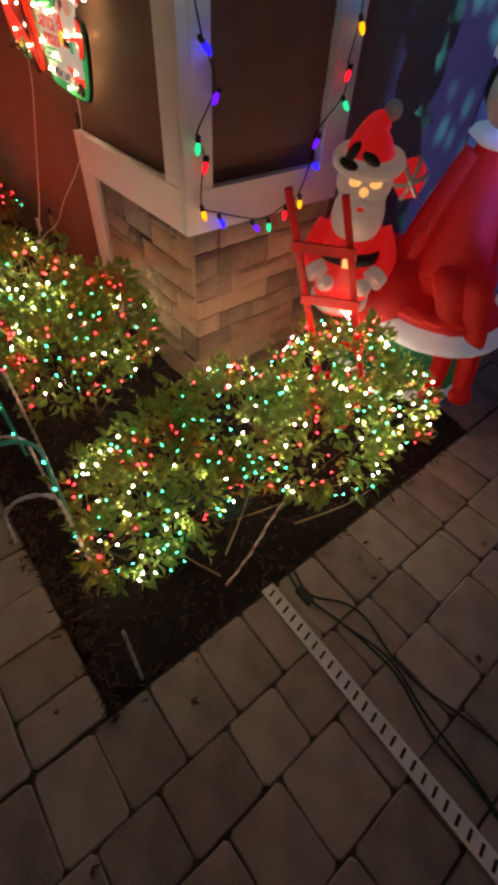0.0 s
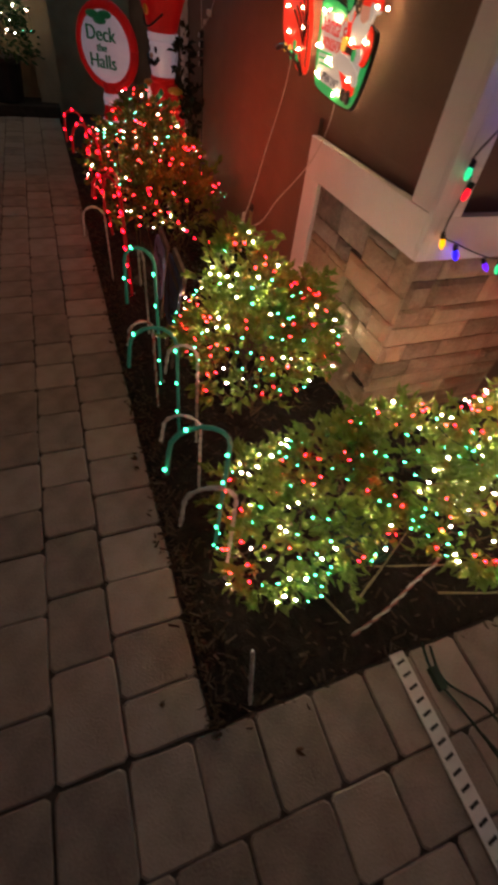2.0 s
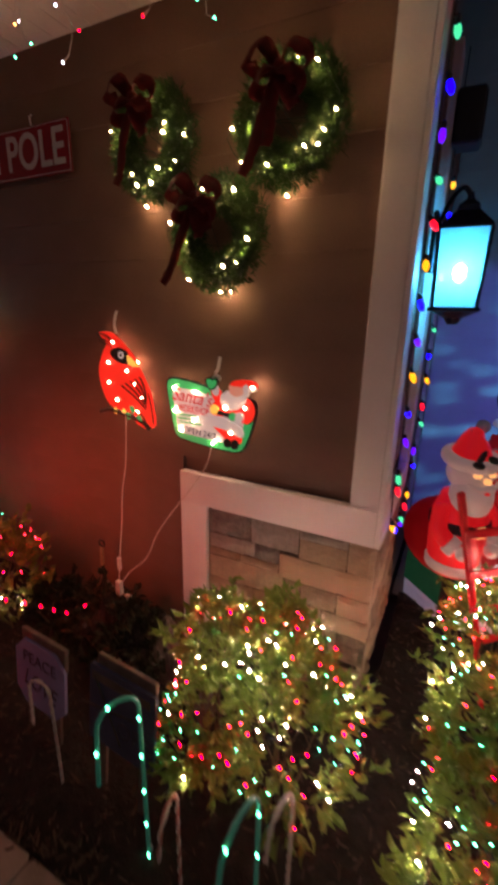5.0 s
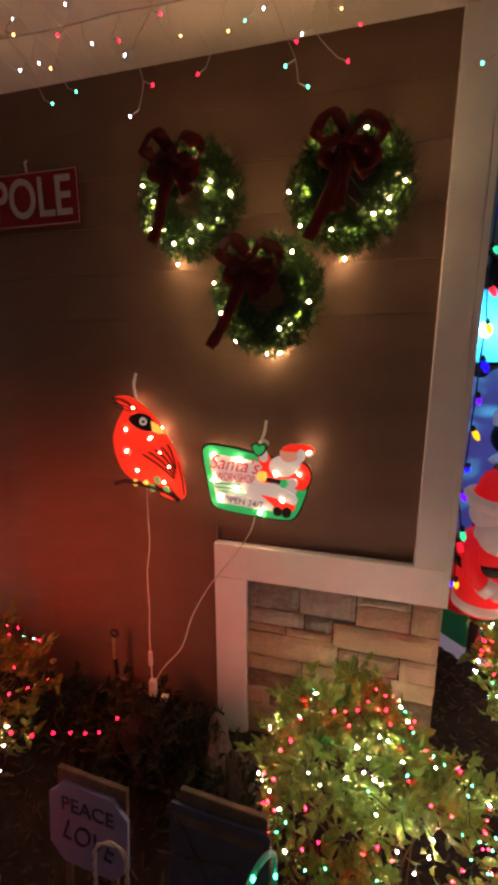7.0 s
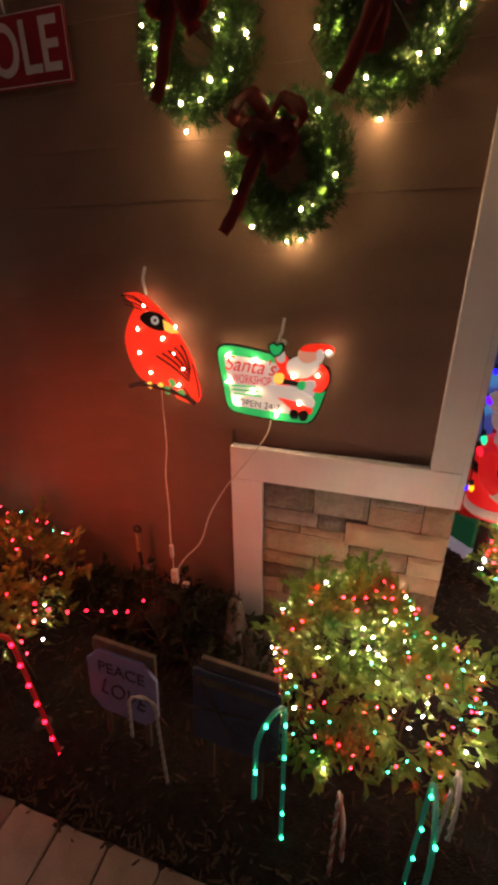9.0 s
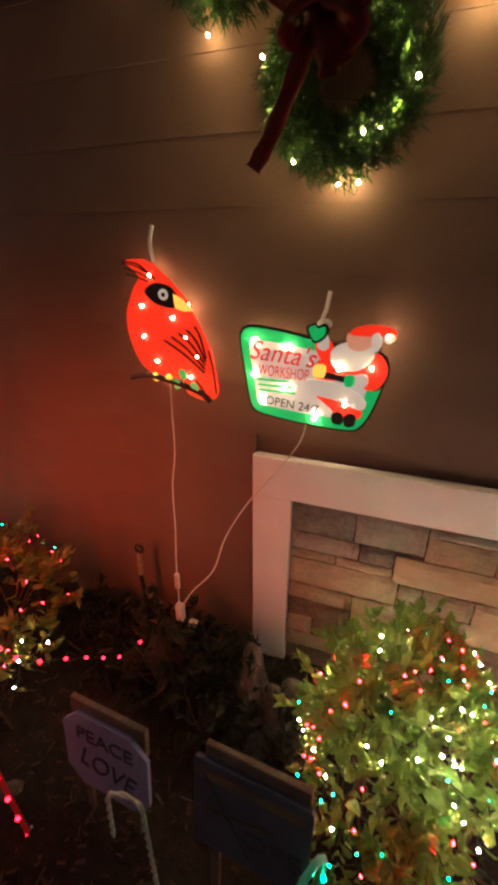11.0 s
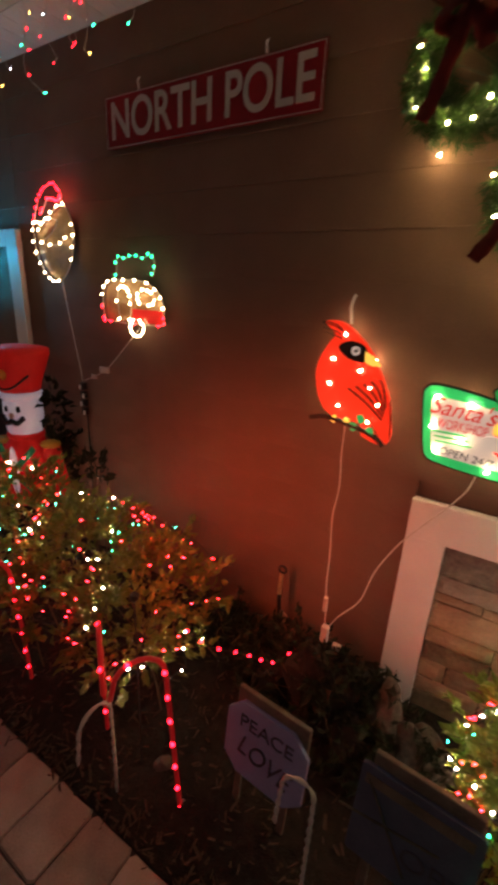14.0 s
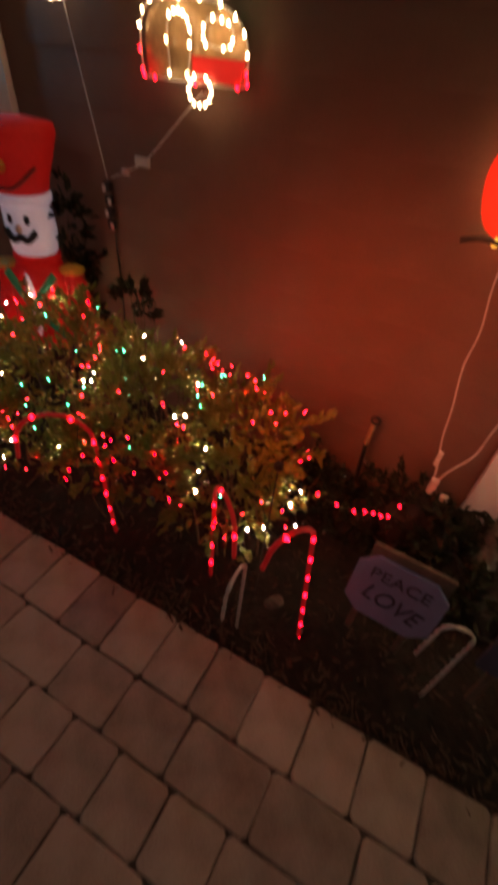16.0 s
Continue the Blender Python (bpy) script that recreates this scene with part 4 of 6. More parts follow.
bm = bmesh.new(); slab(bm, xz(tuple((x * 1.03, z * 1.045) for x, z in out), 3), -0.004, 0.010); part("rim", bm, M_BLACK, shop)
bm = bmesh.new(); slab(bm, xz(out, 3), -0.007, -0.0042); part("border", bm, P_GREEN, shop)
bm = bmesh.new(); slab(bm, xz(((-0.1694, 0.085), (-0.1617, 0.0991), (-0.1424, 0.102), (-0.0693, 0.0955), (0.0077, 0.0845), (0.1001, 0.0705), (0.1502, 0.0618), (0.1602, 0.0384), (0.1463, -0.031), (0.1232, -0.091), (0.0962, -0.1017), (0.0077, -0.0985), (-0.1001, -0.0902), (-0.1347, -0.0852), (-0.1463, -0.0635), (-0.1578, 0.0097)), 3), -0.0100, -0.0072); part("panel", bm, P_WHITE, shop)
writing("lettering", "Santa's", 0.078, P_DKRED, shop, pose(-0.0785, -0.0112, 0.0669, 90, 4, 0), 0.0008, shear=0.3, span=0.185)
writing("lettering", "WORKSHOP", 0.046, P_DKRED, shop, pose(-0.0716, -0.0112, 0.0153, 90, 2, 0), 0.0008, span=0.142)
writing("lettering", "OPEN 24/7", 0.036, M_INK, shop, pose(-0.0447, -0.0112, -0.0776, 90, 5, 0), 0.0008, span=0.152)
for k in range(3):
    bm = bmesh.new(); box(bm, -0.150 + 0.006 * k, -0.055 + 0.01 * k, -0.0125, -0.0102, -0.012 - 0.016 * k, -0.006 - 0.016 * k); part("stripe", bm, P_GREEN, shop)
coat = ((0.0347, 0.0703), (0.0577, 0.0894), (0.0847, 0.0735), (0.1309, 0.0605), (0.1656, 0.0907), (0.1925, 0.0645), (0.194, 0.0246), (0.1656, -0.0117), (0.1078, 0.007), (0.0423, 0.0068), (0.0139, 0.0113), (0.0115, 0.0408))
arm = ((0.0115, 0.1048), (0.0423, 0.1188), (0.0616, 0.092), (0.0539, 0.0635), (0.0269, 0.0658))
beard = ((0.0539, 0.0875), (0.077, 0.109), (0.1078, 0.115), (0.1463, 0.1095), (0.1617, 0.0905), (0.1502, 0.0618), (0.1232, 0.04), (0.0847, 0.0375), (0.0577, 0.0518))
fig = ((tuple((x * 1.03, z * 1.04) for x, z in coat), M_BLACK, 0.0120), (coat, P_RED, 0.0130), (arm, P_RED, 0.0130), (((0.0231, 0.1255), (0.0423, 0.1268), (0.0477, 0.0991), (0.0347, 0.0863), (0.0169, 0.0971)), P_WHITE, 0.0142),
       (((-0.0139, 0.1471), (0.0077, 0.1581), (0.0169, 0.1507), (0.0347, 0.1583), (0.0447, 0.1429), (0.0347, 0.1183), (0.0115, 0.1048), (-0.0038, 0.1198)), M_BLACK, 0.0150), (((-0.0062, 0.1436), (0.0077, 0.1517), (0.0169, 0.1443), (0.0323, 0.1501), (0.037, 0.1384), (0.0293, 0.1219), (0.0123, 0.112), (0, 0.124)), P_GREEN, 0.0165),
       (tuple((x * 1.01, z * 1.03) for x, z in beard), M_BLACK, 0.0138), (beard, P_WHITE, 0.0150), (((0.0909, 0.1339), (0.1232, 0.144), (0.1525, 0.1379), (0.154, 0.11), (0.1232, 0.092), (0.0962, 0.1023)), P_SKIN, 0.0165), (((0.0924, 0.106), (0.1232, 0.1144), (0.154, 0.11), (0.1386, 0.0914), (0.1063, 0.0909)), P_WHITE, 0.0160),
       (((0.0962, 0.1343), (0.1155, 0.1539), (0.1617, 0.1601), (0.2002, 0.153), (0.2064, 0.1294), (0.1886, 0.1218), (0.1732, 0.1353), (0.1463, 0.1319)), P_RED, 0.0185), (((0.1502, 0.1338), (0.1656, 0.1428), (0.1756, 0.1194), (0.1656, 0.0948), (0.154, 0.106)), P_WHITE, 0.0200), (((0.1786, 0.1356), (0.1963, 0.1432), (0.2056, 0.1294), (0.1925, 0.1173), (0.1809, 0.1213)), P_WHITE, 0.0205),
       (((0.0192, 0.0309), (0.0616, 0.028), (0.1155, 0.0195), (0.114, 0.0029), (0.0616, 0.0112), (0.0216, 0.015)), M_BLACK, 0.0170), (((0.0139, 0.0465), (0.0423, 0.0468), (0.04, 0.0146), (0.0123, 0.016)), P_YELLOW, 0.0185), (((0.0939, 0.0221), (0.1116, 0.0289), (0.1217, 0.0159), (0.1155, -0.0015), (0.0962, -0.0027)), P_GREEN, 0.0190), (((0.1193, 0.0278), (0.1463, 0.0311), (0.1525, 0.0099), (0.1347, -0.0092), (0.117, -0.0014)), P_WHITE, 0.0190),
       (((-0.0115, -0.0052), (0.0077, 0.0061), (0.0693, 0), (0.1386, -0.027), (0.154, -0.053), (0.1386, -0.0675), (0.0847, -0.0485), (0.0077, -0.0355), (-0.0092, -0.0231)), P_WHITE, 0.0175), (((0.0192, -0.0347), (0.0847, -0.0458), (0.1424, -0.0673), (0.1371, -0.0946), (0.0847, -0.0935), (0.0616, -0.0725)), P_RED, 0.0145),
       (((0.0678, -0.0901), (0.0847, -0.08), (0.0986, -0.0899), (0.0962, -0.1152), (0.0731, -0.1149)), M_BLACK, 0.0165), (((0.1016, -0.0897), (0.1193, -0.0796), (0.1324, -0.0904), (0.127, -0.1177), (0.104, -0.1192)), M_BLACK, 0.0165))
for pts, m, y in fig:
    bm = bmesh.new(); slab(bm, xz(pts, 3), -y, -0.0102); part("figure_shape", bm, m, shop)
for px, pz in ((-0.1555, 0.1019), (-0.1555, 0.0059), (-0.1309, -0.0715), (-0.0577, 0.0922), (-0.0654, -0.0267), (0.0216, -0.1093), (0.1886, 0.1347), (0.1578, 0.0503), (0.1001, -0.0565), (0.077, 0.041)):
    piece("bulb", BULB_FLAT, shop, Matrix.Translation((px, -0.019, pz)))
    piece("bulb", BULB_REAR, shop, Matrix.Translation((px, 0.020, pz)))
bm = bmesh.new(); tube(bm, smooth_line([(0.03, 0.0, 0.13), (0.025, 0.0, 0.17), (0.03, 0.01, 0.19), (0.035, 0.02, 0.235)], 4), 0.006, 6); ball(bm, (0.03, 0.0, 0.155), (0.02, 0.004, 0.014)); part("hook", bm, M_WHITE, shop)

# plate with NORTH POLE
sign = tagged(empty("street_sign", (-1.963, -0.030, 2.382)), "red enamel street sign with white NORTH POLE lettering", "sign")
bm = bmesh.new(); box(bm, -0.536, 0.536, -0.003, 0.003, -0.100, 0.100, 0.003); part("plate", bm, M_SIGN_RED, sign)
for b in ((-0.528, 0.528, 0.0930, 0.0955), (-0.528, 0.528, -0.0955, -0.0930), (-0.5305, -0.528, -0.0955, 0.0955), (0.528, 0.5305, -0.0955, 0.0955)):
    bm = bmesh.new(); box(bm, b[0], b[1], -0.0042, -0.0030, b[2], b[3]); part("border_line", bm, M_SIGN_WHITE, sign)
writing("lettering", "NORTH POLE", 0.200, M_SIGN_WHITE, sign, pose(0.0, -0.0048, -0.003, 90, 0, 0), 0.0012, bold=0.0025, span=0.995)
for px in (-0.33, 0.30):
    bm = bmesh.new(); tube(bm, [(px, 0.005, 0.098), (px, 0.0, 0.135), (px, 0.012, 0.145)], 0.004, 6); part("hook", bm, M_WHITE, sign)

# outlines drawn in mini lights
B_LINE, B_LRED, B_LGREEN = bulb_mesh("bulb", glow("outline_white_bulb", (1.0, 0.70, 0.36), 20), 0.0055, 1.3), bulb_mesh("bulb", G_RED_SOFT, 0.0055, 1.3), bulb_mesh("bulb", glow("outline_green_bulb", (0.01, 0.80, 0.28), 5), 0.006, 1.3)
face = tagged(empty("lighted_oval", (-2.940, -0.050, 1.941)), "oval outline of warm mini lights with a red peak", "light decoration")
face.scale = (1.06, 1.0, 1.04)
loop = closed_line(((-0.15, 0.06), (-0.165, -0.03), (-0.13, -0.14), (-0.06, -0.215), (0.02, -0.225), (0.10, -0.17), (0.15, -0.06), (0.155, 0.04), (0.10, 0.13), (0.0, 0.10), (-0.09, 0.05)), 4)
peak = smooth_line([(-0.15, 0.07, 0), (-0.10, 0.16, 0), (-0.03, 0.215, 0), (0.04, 0.225, 0), (0.09, 0.17, 0), (0.05, 0.15, 0), (-0.02, 0.165, 0), (-0.08, 0.10, 0)], 3)
curls = smooth_line([(-0.12, 0.02, 0), (-0.05, 0.07, 0), (0.04, 0.06, 0), (-0.02, 0.0, 0), (-0.10, -0.04, 0), (0.02, -0.05, 0), (0.10, -0.02, 0)], 3)
bm = bmesh.new()
for line, me, closed in ((loop, B_LINE, True), (peak, B_LRED, False), (curls, B_LINE, False)):
    pts = [Vector((p.x, 0, p.y)) for p in line] + ([Vector((line[0].x, 0, line[0].y))] if closed else [])
    tube(bm, pts, 0.0035, 5)
    for p in pts[:: 2 if me is B_LINE else 1]:
        if srng.random() < 0.85:
            piece("bulb", me, face, Matrix.Translation(p + Vector((srng.uniform(-.004, .004), -0.008, srng.uniform(-.004, .004)))))
part("frame", bm, M_WIRE_WHITE, face)
# clear backing film; the bulbs' warm glow on it is painted as amber colour
bm = bmesh.new(); slab(bm, [(p.x * 0.93, p.y * 0.93) for p in loop], 0.012, 0.016); part("backing", bm, mat("warm_lit_film", (0.34, 0.22, 0.11), 0.3, vary=0.3, scale=20, bump=0.3), face)

camper = tagged(empty("lighted_camper", (-2.355, -0.050, 1.622)), "camper outline in white and red mini lights with green on top", "light decoration")
camper.scale = (1.04, 1.0, 1.03)
body = closed_line(((-0.20, -0.08), (-0.205, 0.03), (-0.16, 0.09), (-0.05, 0.10), (0.10, 0.09), (0.185, 0.03), (0.20, -0.06), (0.17, -0.095), (-0.15, -0.095)), 4)
garland = smooth_line([(-0.10, 0.12, 0), (-0.09, 0.20, 0), (-0.04, 0.195, 0), (0.02, 0.21, 0), (0.08, 0.195, 0), (0.13, 0.215, 0), (0.15, 0.16, 0), (0.13, 0.12, 0)], 3)
door_line = smooth_line([(-0.09, -0.08, 0), (-0.10, 0.04, 0), (-0.05, 0.07, 0), (-0.01, 0.03, 0), (-0.02, -0.08, 0)], 3)
pane_line = closed_line(((0.05, 0.0), (0.05, 0.055), (0.13, 0.05), (0.14, 0.0)), 3)
wheel = closed_line([(0.03 + 0.045 * math.cos(a), -0.115 + 0.04 * math.sin(a)) for a in (k * 1.047 for k in range(6))], 2)
bm = bmesh.new()
for line, closed, pick in ((body, True, "body"), (garland, False, "g"), (door_line, False, "w"), (pane_line, True, "w"), (wheel, True, "w")):
    pts = [Vector((p.x, 0, p.y)) for p in line] + ([Vector((line[0].x, 0, line[0].y))] if closed else [])
    tube(bm, pts, 0.0032, 5)
    for i, p in enumerate(pts):
        me = B_LGREEN if pick == "g" else (B_LRED if pick == "body" and p.z < -0.02 else B_LINE)
        if i % 2 == 0 or pick == "w" and srng.random() < 0.4:
            piece("bulb", me, camper, Matrix.Translation(p + Vector((0, -0.008, 0))))
part("frame", bm, M_WIRE_WHITE, camper)
bm = bmesh.new(); slab(bm, ((-0.01, -0.09), (-0.01, -0.03), (0.185, -0.03), (0.17, -0.09)), 0.008, 0.012); part("skirt", bm, P_DKRED, camper)
# same film, with the warm bulb glow in its colour
bm = bmesh.new(); slab(bm, [(p.x * 0.95, p.y * 0.95) for p in body], 0.0125, 0.0165); part("backing", bm, bpy.data.materials["warm_lit_film"], camper)


def cord(label, points, radius=0.0028, material=None, ends=()):
    base = Vector(points[0])
    thing = tagged(empty("cord", base), label, "power cord", "power cords")
    bm = bmesh.new()
    line = smooth_line([Vector(p) - base for p in points], 5)
    tube(bm, line, radius, 5)
    part("cable", bm, material or M_WIRE_WHITE, thing)
    for p, s in ends:
        bm = bmesh.new(); box(bm, -s[0], s[0], -s[1], s[1], -s[2], s[2], 0.003); o = part("plug", bm, material or M_WIRE_WHITE, thing); o.location = Vector(p) - base
    return thing


cord("thin white cord hanging from the bird light", [(-1.205, -0.045, 1.24), (-1.20, -0.06, 1.12), (-1.178, -0.10, 0.99), (-1.180, -0.13, 0.87), (-1.155, -0.175, 0.73), (-1.142, -0.21, 0.62), (-1.118, -0.25, 0.53), (-1.105, -0.275, 0.45)], ends=(((-1.124, -0.243, 0.55), (0.008, 0.008, 0.033)), ((-1.100, -0.278, 0.445), (0.014, 0.012, 0.036)), ((-1.045, -0.285, 0.415), (0.016, 0.012, 0.010))))
cord("thin white cord hanging from the lighted sign", [(-0.725, -0.045, 1.16), (-0.745, -0.04, 1.08), (-0.79, -0.032, 1.00), (-0.86, -0.034, 0.90), (-0.93, -0.06, 0.80), (-0.985, -0.12, 0.69), (-1.010, -0.18, 0.58), (-1.065, -0.24, 0.52), (-1.098, -0.27, 0.46)])
cord("pale cord down from the oval light", [(-2.93, -0.03, 1.71), (-2.885, -0.028, 1.48), (-2.835, -0.028, 1.25), (-2.815, -0.03, 1.16)])
cord("pale cord down from the camper light", [(-2.33, -0.03, 1.50), (-2.42, -0.028, 1.42), (-2.55, -0.03, 1.30), (-2.63, -0.03, 1.24), (-2.79, -0.03, 1.17)], ends=(((-2.607, -0.04, 1.255), (0.034, 0.008, 0.016)), ((-2.70, -0.04, 1.205), (0.016, 0.008, 0.012))))
thing = tagged(empty("plug_stack", (-2.815, -0.030, 1.078)), "black stacked plugs hanging on the wall", "plug")
thing.scale = (1.2, 1.0, 1.2)
for k in range(4):
    bm = bmesh.new(); box(bm, -0.014, 0.014, -0.014, 0.014, 0.028 + 0.0 - k * 0.042, 0.062 - k * 0.042, 0.004); part("plug", bm, M_BLACK, thing)
    bm = bmesh.new(); box(bm, -0.016 + 0.02 * (k % 2), -0.002 + 0.02 * (k % 2), -0.019, -0.0145, 0.030 - k * 0.042, 0.052 - k * 0.042, 0.002); part("label_tag", bm, M_WHITE, thing)
bm = bmesh.new(); tube(bm, smooth_line([(0, 0.012, -0.1), (0.0, 0.014, -0.4), (-0.01, 0.012, -0.6), (-0.02, 0.0, -0.86)], 4), 0.004, 5); part("cable", bm, M_BLACK, thing)

# ---- candy canes ----
def cane_line(foot, top, tip_way, hook=0.11, drop=0.14, lean=(0, 0)):
    """Centre line of a cane: up from the foot, over in a half circle, and down a little."""
    f = Vector((foot[0], foot[1], -0.02))
    w = Vector((*tip_way, 0)).normalized()
    head = Vector((foot[0] + lean[0], foot[1] + lean[1], top - hook))
    pts = [f.lerp(head, k / 8) for k in range(9)]
    for k in range(1, 9):
        a = math.pi * k / 8
        pts.append(head + w * (hook - hook * math.cos(a)) + Vector((0, 0, hook * math.sin(a))))
    pts.append(pts[-1] + Vector((0, 0, -drop)) + w * 0.01)
    return pts


def twisted(bm, pts, r, turns_per_m=26, index=(0, 1)):
    """Two strands wound round each other."""
    fine = []
    for a, b in zip(pts, pts[1:]):
        n = max(1, int((b - a).length / 0.006))
        fine += [a.lerp(b, k / n) for k in range(n)]
    fine.append(pts[-1])
    for s in (0, 1):
        strand = []
        for i, p in enumerate(fine):
            d = (fine[min(i + 1, len(fine) - 1)] - fine[max(i - 1, 0)]).normalized()
            side = d.cross(Vector((0.31, 0.92, 0.2))).normalized()
            up = d.cross(side)
            a = 0.006 * i * turns_per_m * 2 * math.pi / 2 + s * math.pi
            strand.append(p + (side * math.cos(a) + up * math.sin(a)) * r * 0.55)
        tube(bm, strand, r * 0.62, 5, index=index[s])
    return bm


P_CANE_RED = glow("lit_red_plastic", (0.75, 0.015, 0.02), 0.08, (0.4, 0.02, 0.02))
P_CANE_GREEN = glow("lit_green_plastic", (0.01, 0.40, 0.24), 0.06, (0.04, 0.22, 0.16))
B_CRED, B_CGREEN = bulb_mesh("bulb", G_RED_SOFT, 0.0070, 1.5), bulb_mesh("bulb", G_GREEN, 0.0050, 1.5)


def lit_cane(label, pts, colour, every=5):
    base = pts[0].copy()
    thing = tagged(empty("candy_cane", base), label, "candy cane", "candy canes in the bed")
    bm = bmesh.new()
    tube(bm, [p - base for p in pts], 0.0078 if colour == "r" else 0.0066, 8)
    part("tube", bm, P_CANE_RED if colour == "r" else P_CANE_GREEN, thing, smooth=True)
    bm = bmesh.new(); tube(bm, [Vector((0, 0.012, 0.0)), Vector((0, 0.012, 0.06))], 0.004, 5); part("stake", bm, M_WHITE, thing)
    fine = []
    for a, b in zip(pts, pts[1:]):
        n = max(1, int((b - a).length / 0.018))
        fine += [a.lerp(b, k / n) for k in range(n)]
    for i in range(2, len(fine), every if colour == "r" else every + 2):
        piece("bulb", B_CRED if colour == "r" else B_CGREEN, thing, Matrix.Translation(fine[i] - base + Vector((0.003, -0.007, 0.004))))
    return thing


def white_cane(label, pts, red=False):
    base = pts[0].copy()
    thing = tagged(empty("candy_cane", base), label, "candy cane", "candy canes in the bed")
    bm = bmesh.new()
    twisted(bm, [p - base for p in pts], 0.0057)
    part("twist", bm, [M_CANE_WHITE, M_CANE_PINK if red else M_CANE_WHITE], thing, smooth=True)
    return thing


GREEN_L, RED_L, WHITE_L = "green lit plastic candy cane staked in the mulch", "red lit plastic candy cane staked in the mulch", "unlit white twisted candy cane staked in the mulch"
lit_cane(GREEN_L, cane_line((-0.47, -0.86), 0.70, (-0.45, -1), 0.060, 0.19), "g")
lit_cane(GREEN_L, cane_line((-0.09, -0.86), 0.60, (-0.1, -1), 0.085, 0.08), "g")
lit_cane(GREEN_L, cane_line((0.475, -0.86), 0.66, (-0.15, -1), 0.085, 0.10, (0.0, 0.02)), "g")
lit_cane(RED_L, cane_line((-1.33, -0.863), 0.665, (-0.5, -0.8), 0.078, 0.04, (-0.06, 0.0)), "r")
lit_cane(RED_L, cane_line((-1.74, -0.83), 0.61, (0.78, -0.6), 0.085, 0.10), "r")
lit_cane(RED_L, cane_line((-2.20, -0.86), 0.69, (-0.8, -0.6), 0.125, 0.06, (0.0, -0.02)), "r")
lit_cane(RED_L, cane_line((-2.95, -0.90), 0.62, (-0.7, -0.7), 0.10, 0.12), "r")
white_cane(WHITE_L, cane_line((0.615, -0.865), 0.58, (-0.2, -1), 0.070, 0.10))
white_cane(WHITE_L, cane_line((0.21, -0.85), 0.44, (-0.3, -1), 0.065, 0.07))
white_cane(WHITE_L, cane_line((-0.02, -0.80), 0.56, (-0.2, -1), 0.055, 0.07))
white_cane(WHITE_L, cane_line((-1.55, -0.95), 0.47, (0.0, -1), 0.060, 0.10))
white_cane(WHITE_L, cane_line((-0.89, -0.84), 0.49, (-1, -0.12), 0.045, 0.17))
white_cane("red and white twisted candy cane staked in the mulch", cane_line((-0.31, -0.91), 0.50, (0.2, -1), 0.05, 0.05), True)
white_cane("fallen red and white twisted candy cane in the shrub", smooth_line([(0.93, -0.52, 0.03), (0.90, -0.38, 0.07), (0.85, -0.24, 0.10), (0.82, -0.14, 0.11), (0.79, -0.08, 0.09)], 4), True)
white_cane("broken stub of a white twisted candy cane", smooth_line([(1.0, -0.905, 0.0), (0.97, -0.90, 0.07), (0.925, -0.89, 0.17), (0.91, -0.888, 0.20)], 4))

# ---- lettered boards in the bed ----
def yard_sign(label, place, yaw, pitch, w, h, dark=False):
    m = pose(*place, pitch, 0, yaw)
    thing = tagged(empty("yard_sign"), label, "yard sign", "lettered boards in the bed")
    thing.matrix_basis = m
    c = 0.008 if dark else 0.055
    pts = ((-w / 2 + c, h / 2), (w / 2 - c, h / 2), (w / 2, h / 2 - c), (w / 2, -h / 2 + c), (w / 2 - c, -h / 2), (-w / 2 + c, -h / 2), (-w / 2, -h / 2 + c), (-w / 2, h / 2 - c))
    bm = bmesh.new(); slab(bm, pts, -0.006, 0.006); part("board", bm, M_SLATE if dark else M_BOARD, thing)
    bm = bmesh.new(); box(bm, -w * 0.42, w * 0.46, 0.0065, 0.024, h * 0.28, h * 0.62, 0.003); part("batten", bm, M_WOOD, thing)
    for sx in (-0.3, 0.3):
        bm = bmesh.new(); box(bm, sx * w - 0.012, sx * w + 0.012, 0.0065, 0.020, -h / 2 - place[2] + h * 0.35, h * 0.27, 0.002); part("stake", bm, M_WOOD, thing)
    return thing


peace = yard_sign("whitewashed board with dark PEACE lettering on stakes", (-1.10, -0.727, 0.312), -3, -6, 0.295, 0.285)
writing("lettering", "PEACE", 0.070, M_INK, peace, pose(0.0, -0.0075, 0.070, 90, 0, 0), 0.001)
writing("lettering", "LOVE", 0.105, M_INK, peace, pose(0.0, -0.0075, -0.035, 90, 8, 0), 0.001, shear=0.2, span=0.20)
open_sign = yard_sign("dark blue-grey board with crossed bars and faded lettering", (-0.655, -0.752, 0.385), -3, -7, 0.30, 0.30, True)
for a in (35, -35):
    bm = bmesh.new(); box(bm, -0.13, 0.13, -0.0100, -0.0062, -0.003, 0.003, 0, pose(-0.06, 0, 0.0, 0, a + 25, 0)); part("crossed_bar", bm, M_ROCK, open_sign)
bm = bmesh.new(); box(bm, -0.135, 0.13, -0.0085, -0.0062, 0.095, 0.125); part("pale_band", bm, M_WOOD, open_sign)
writing("lettering", "OPE", 0.085, M_INK, open_sign, pose(0.06, -0.0075, -0.05, 90, 0, 0), 0.001)

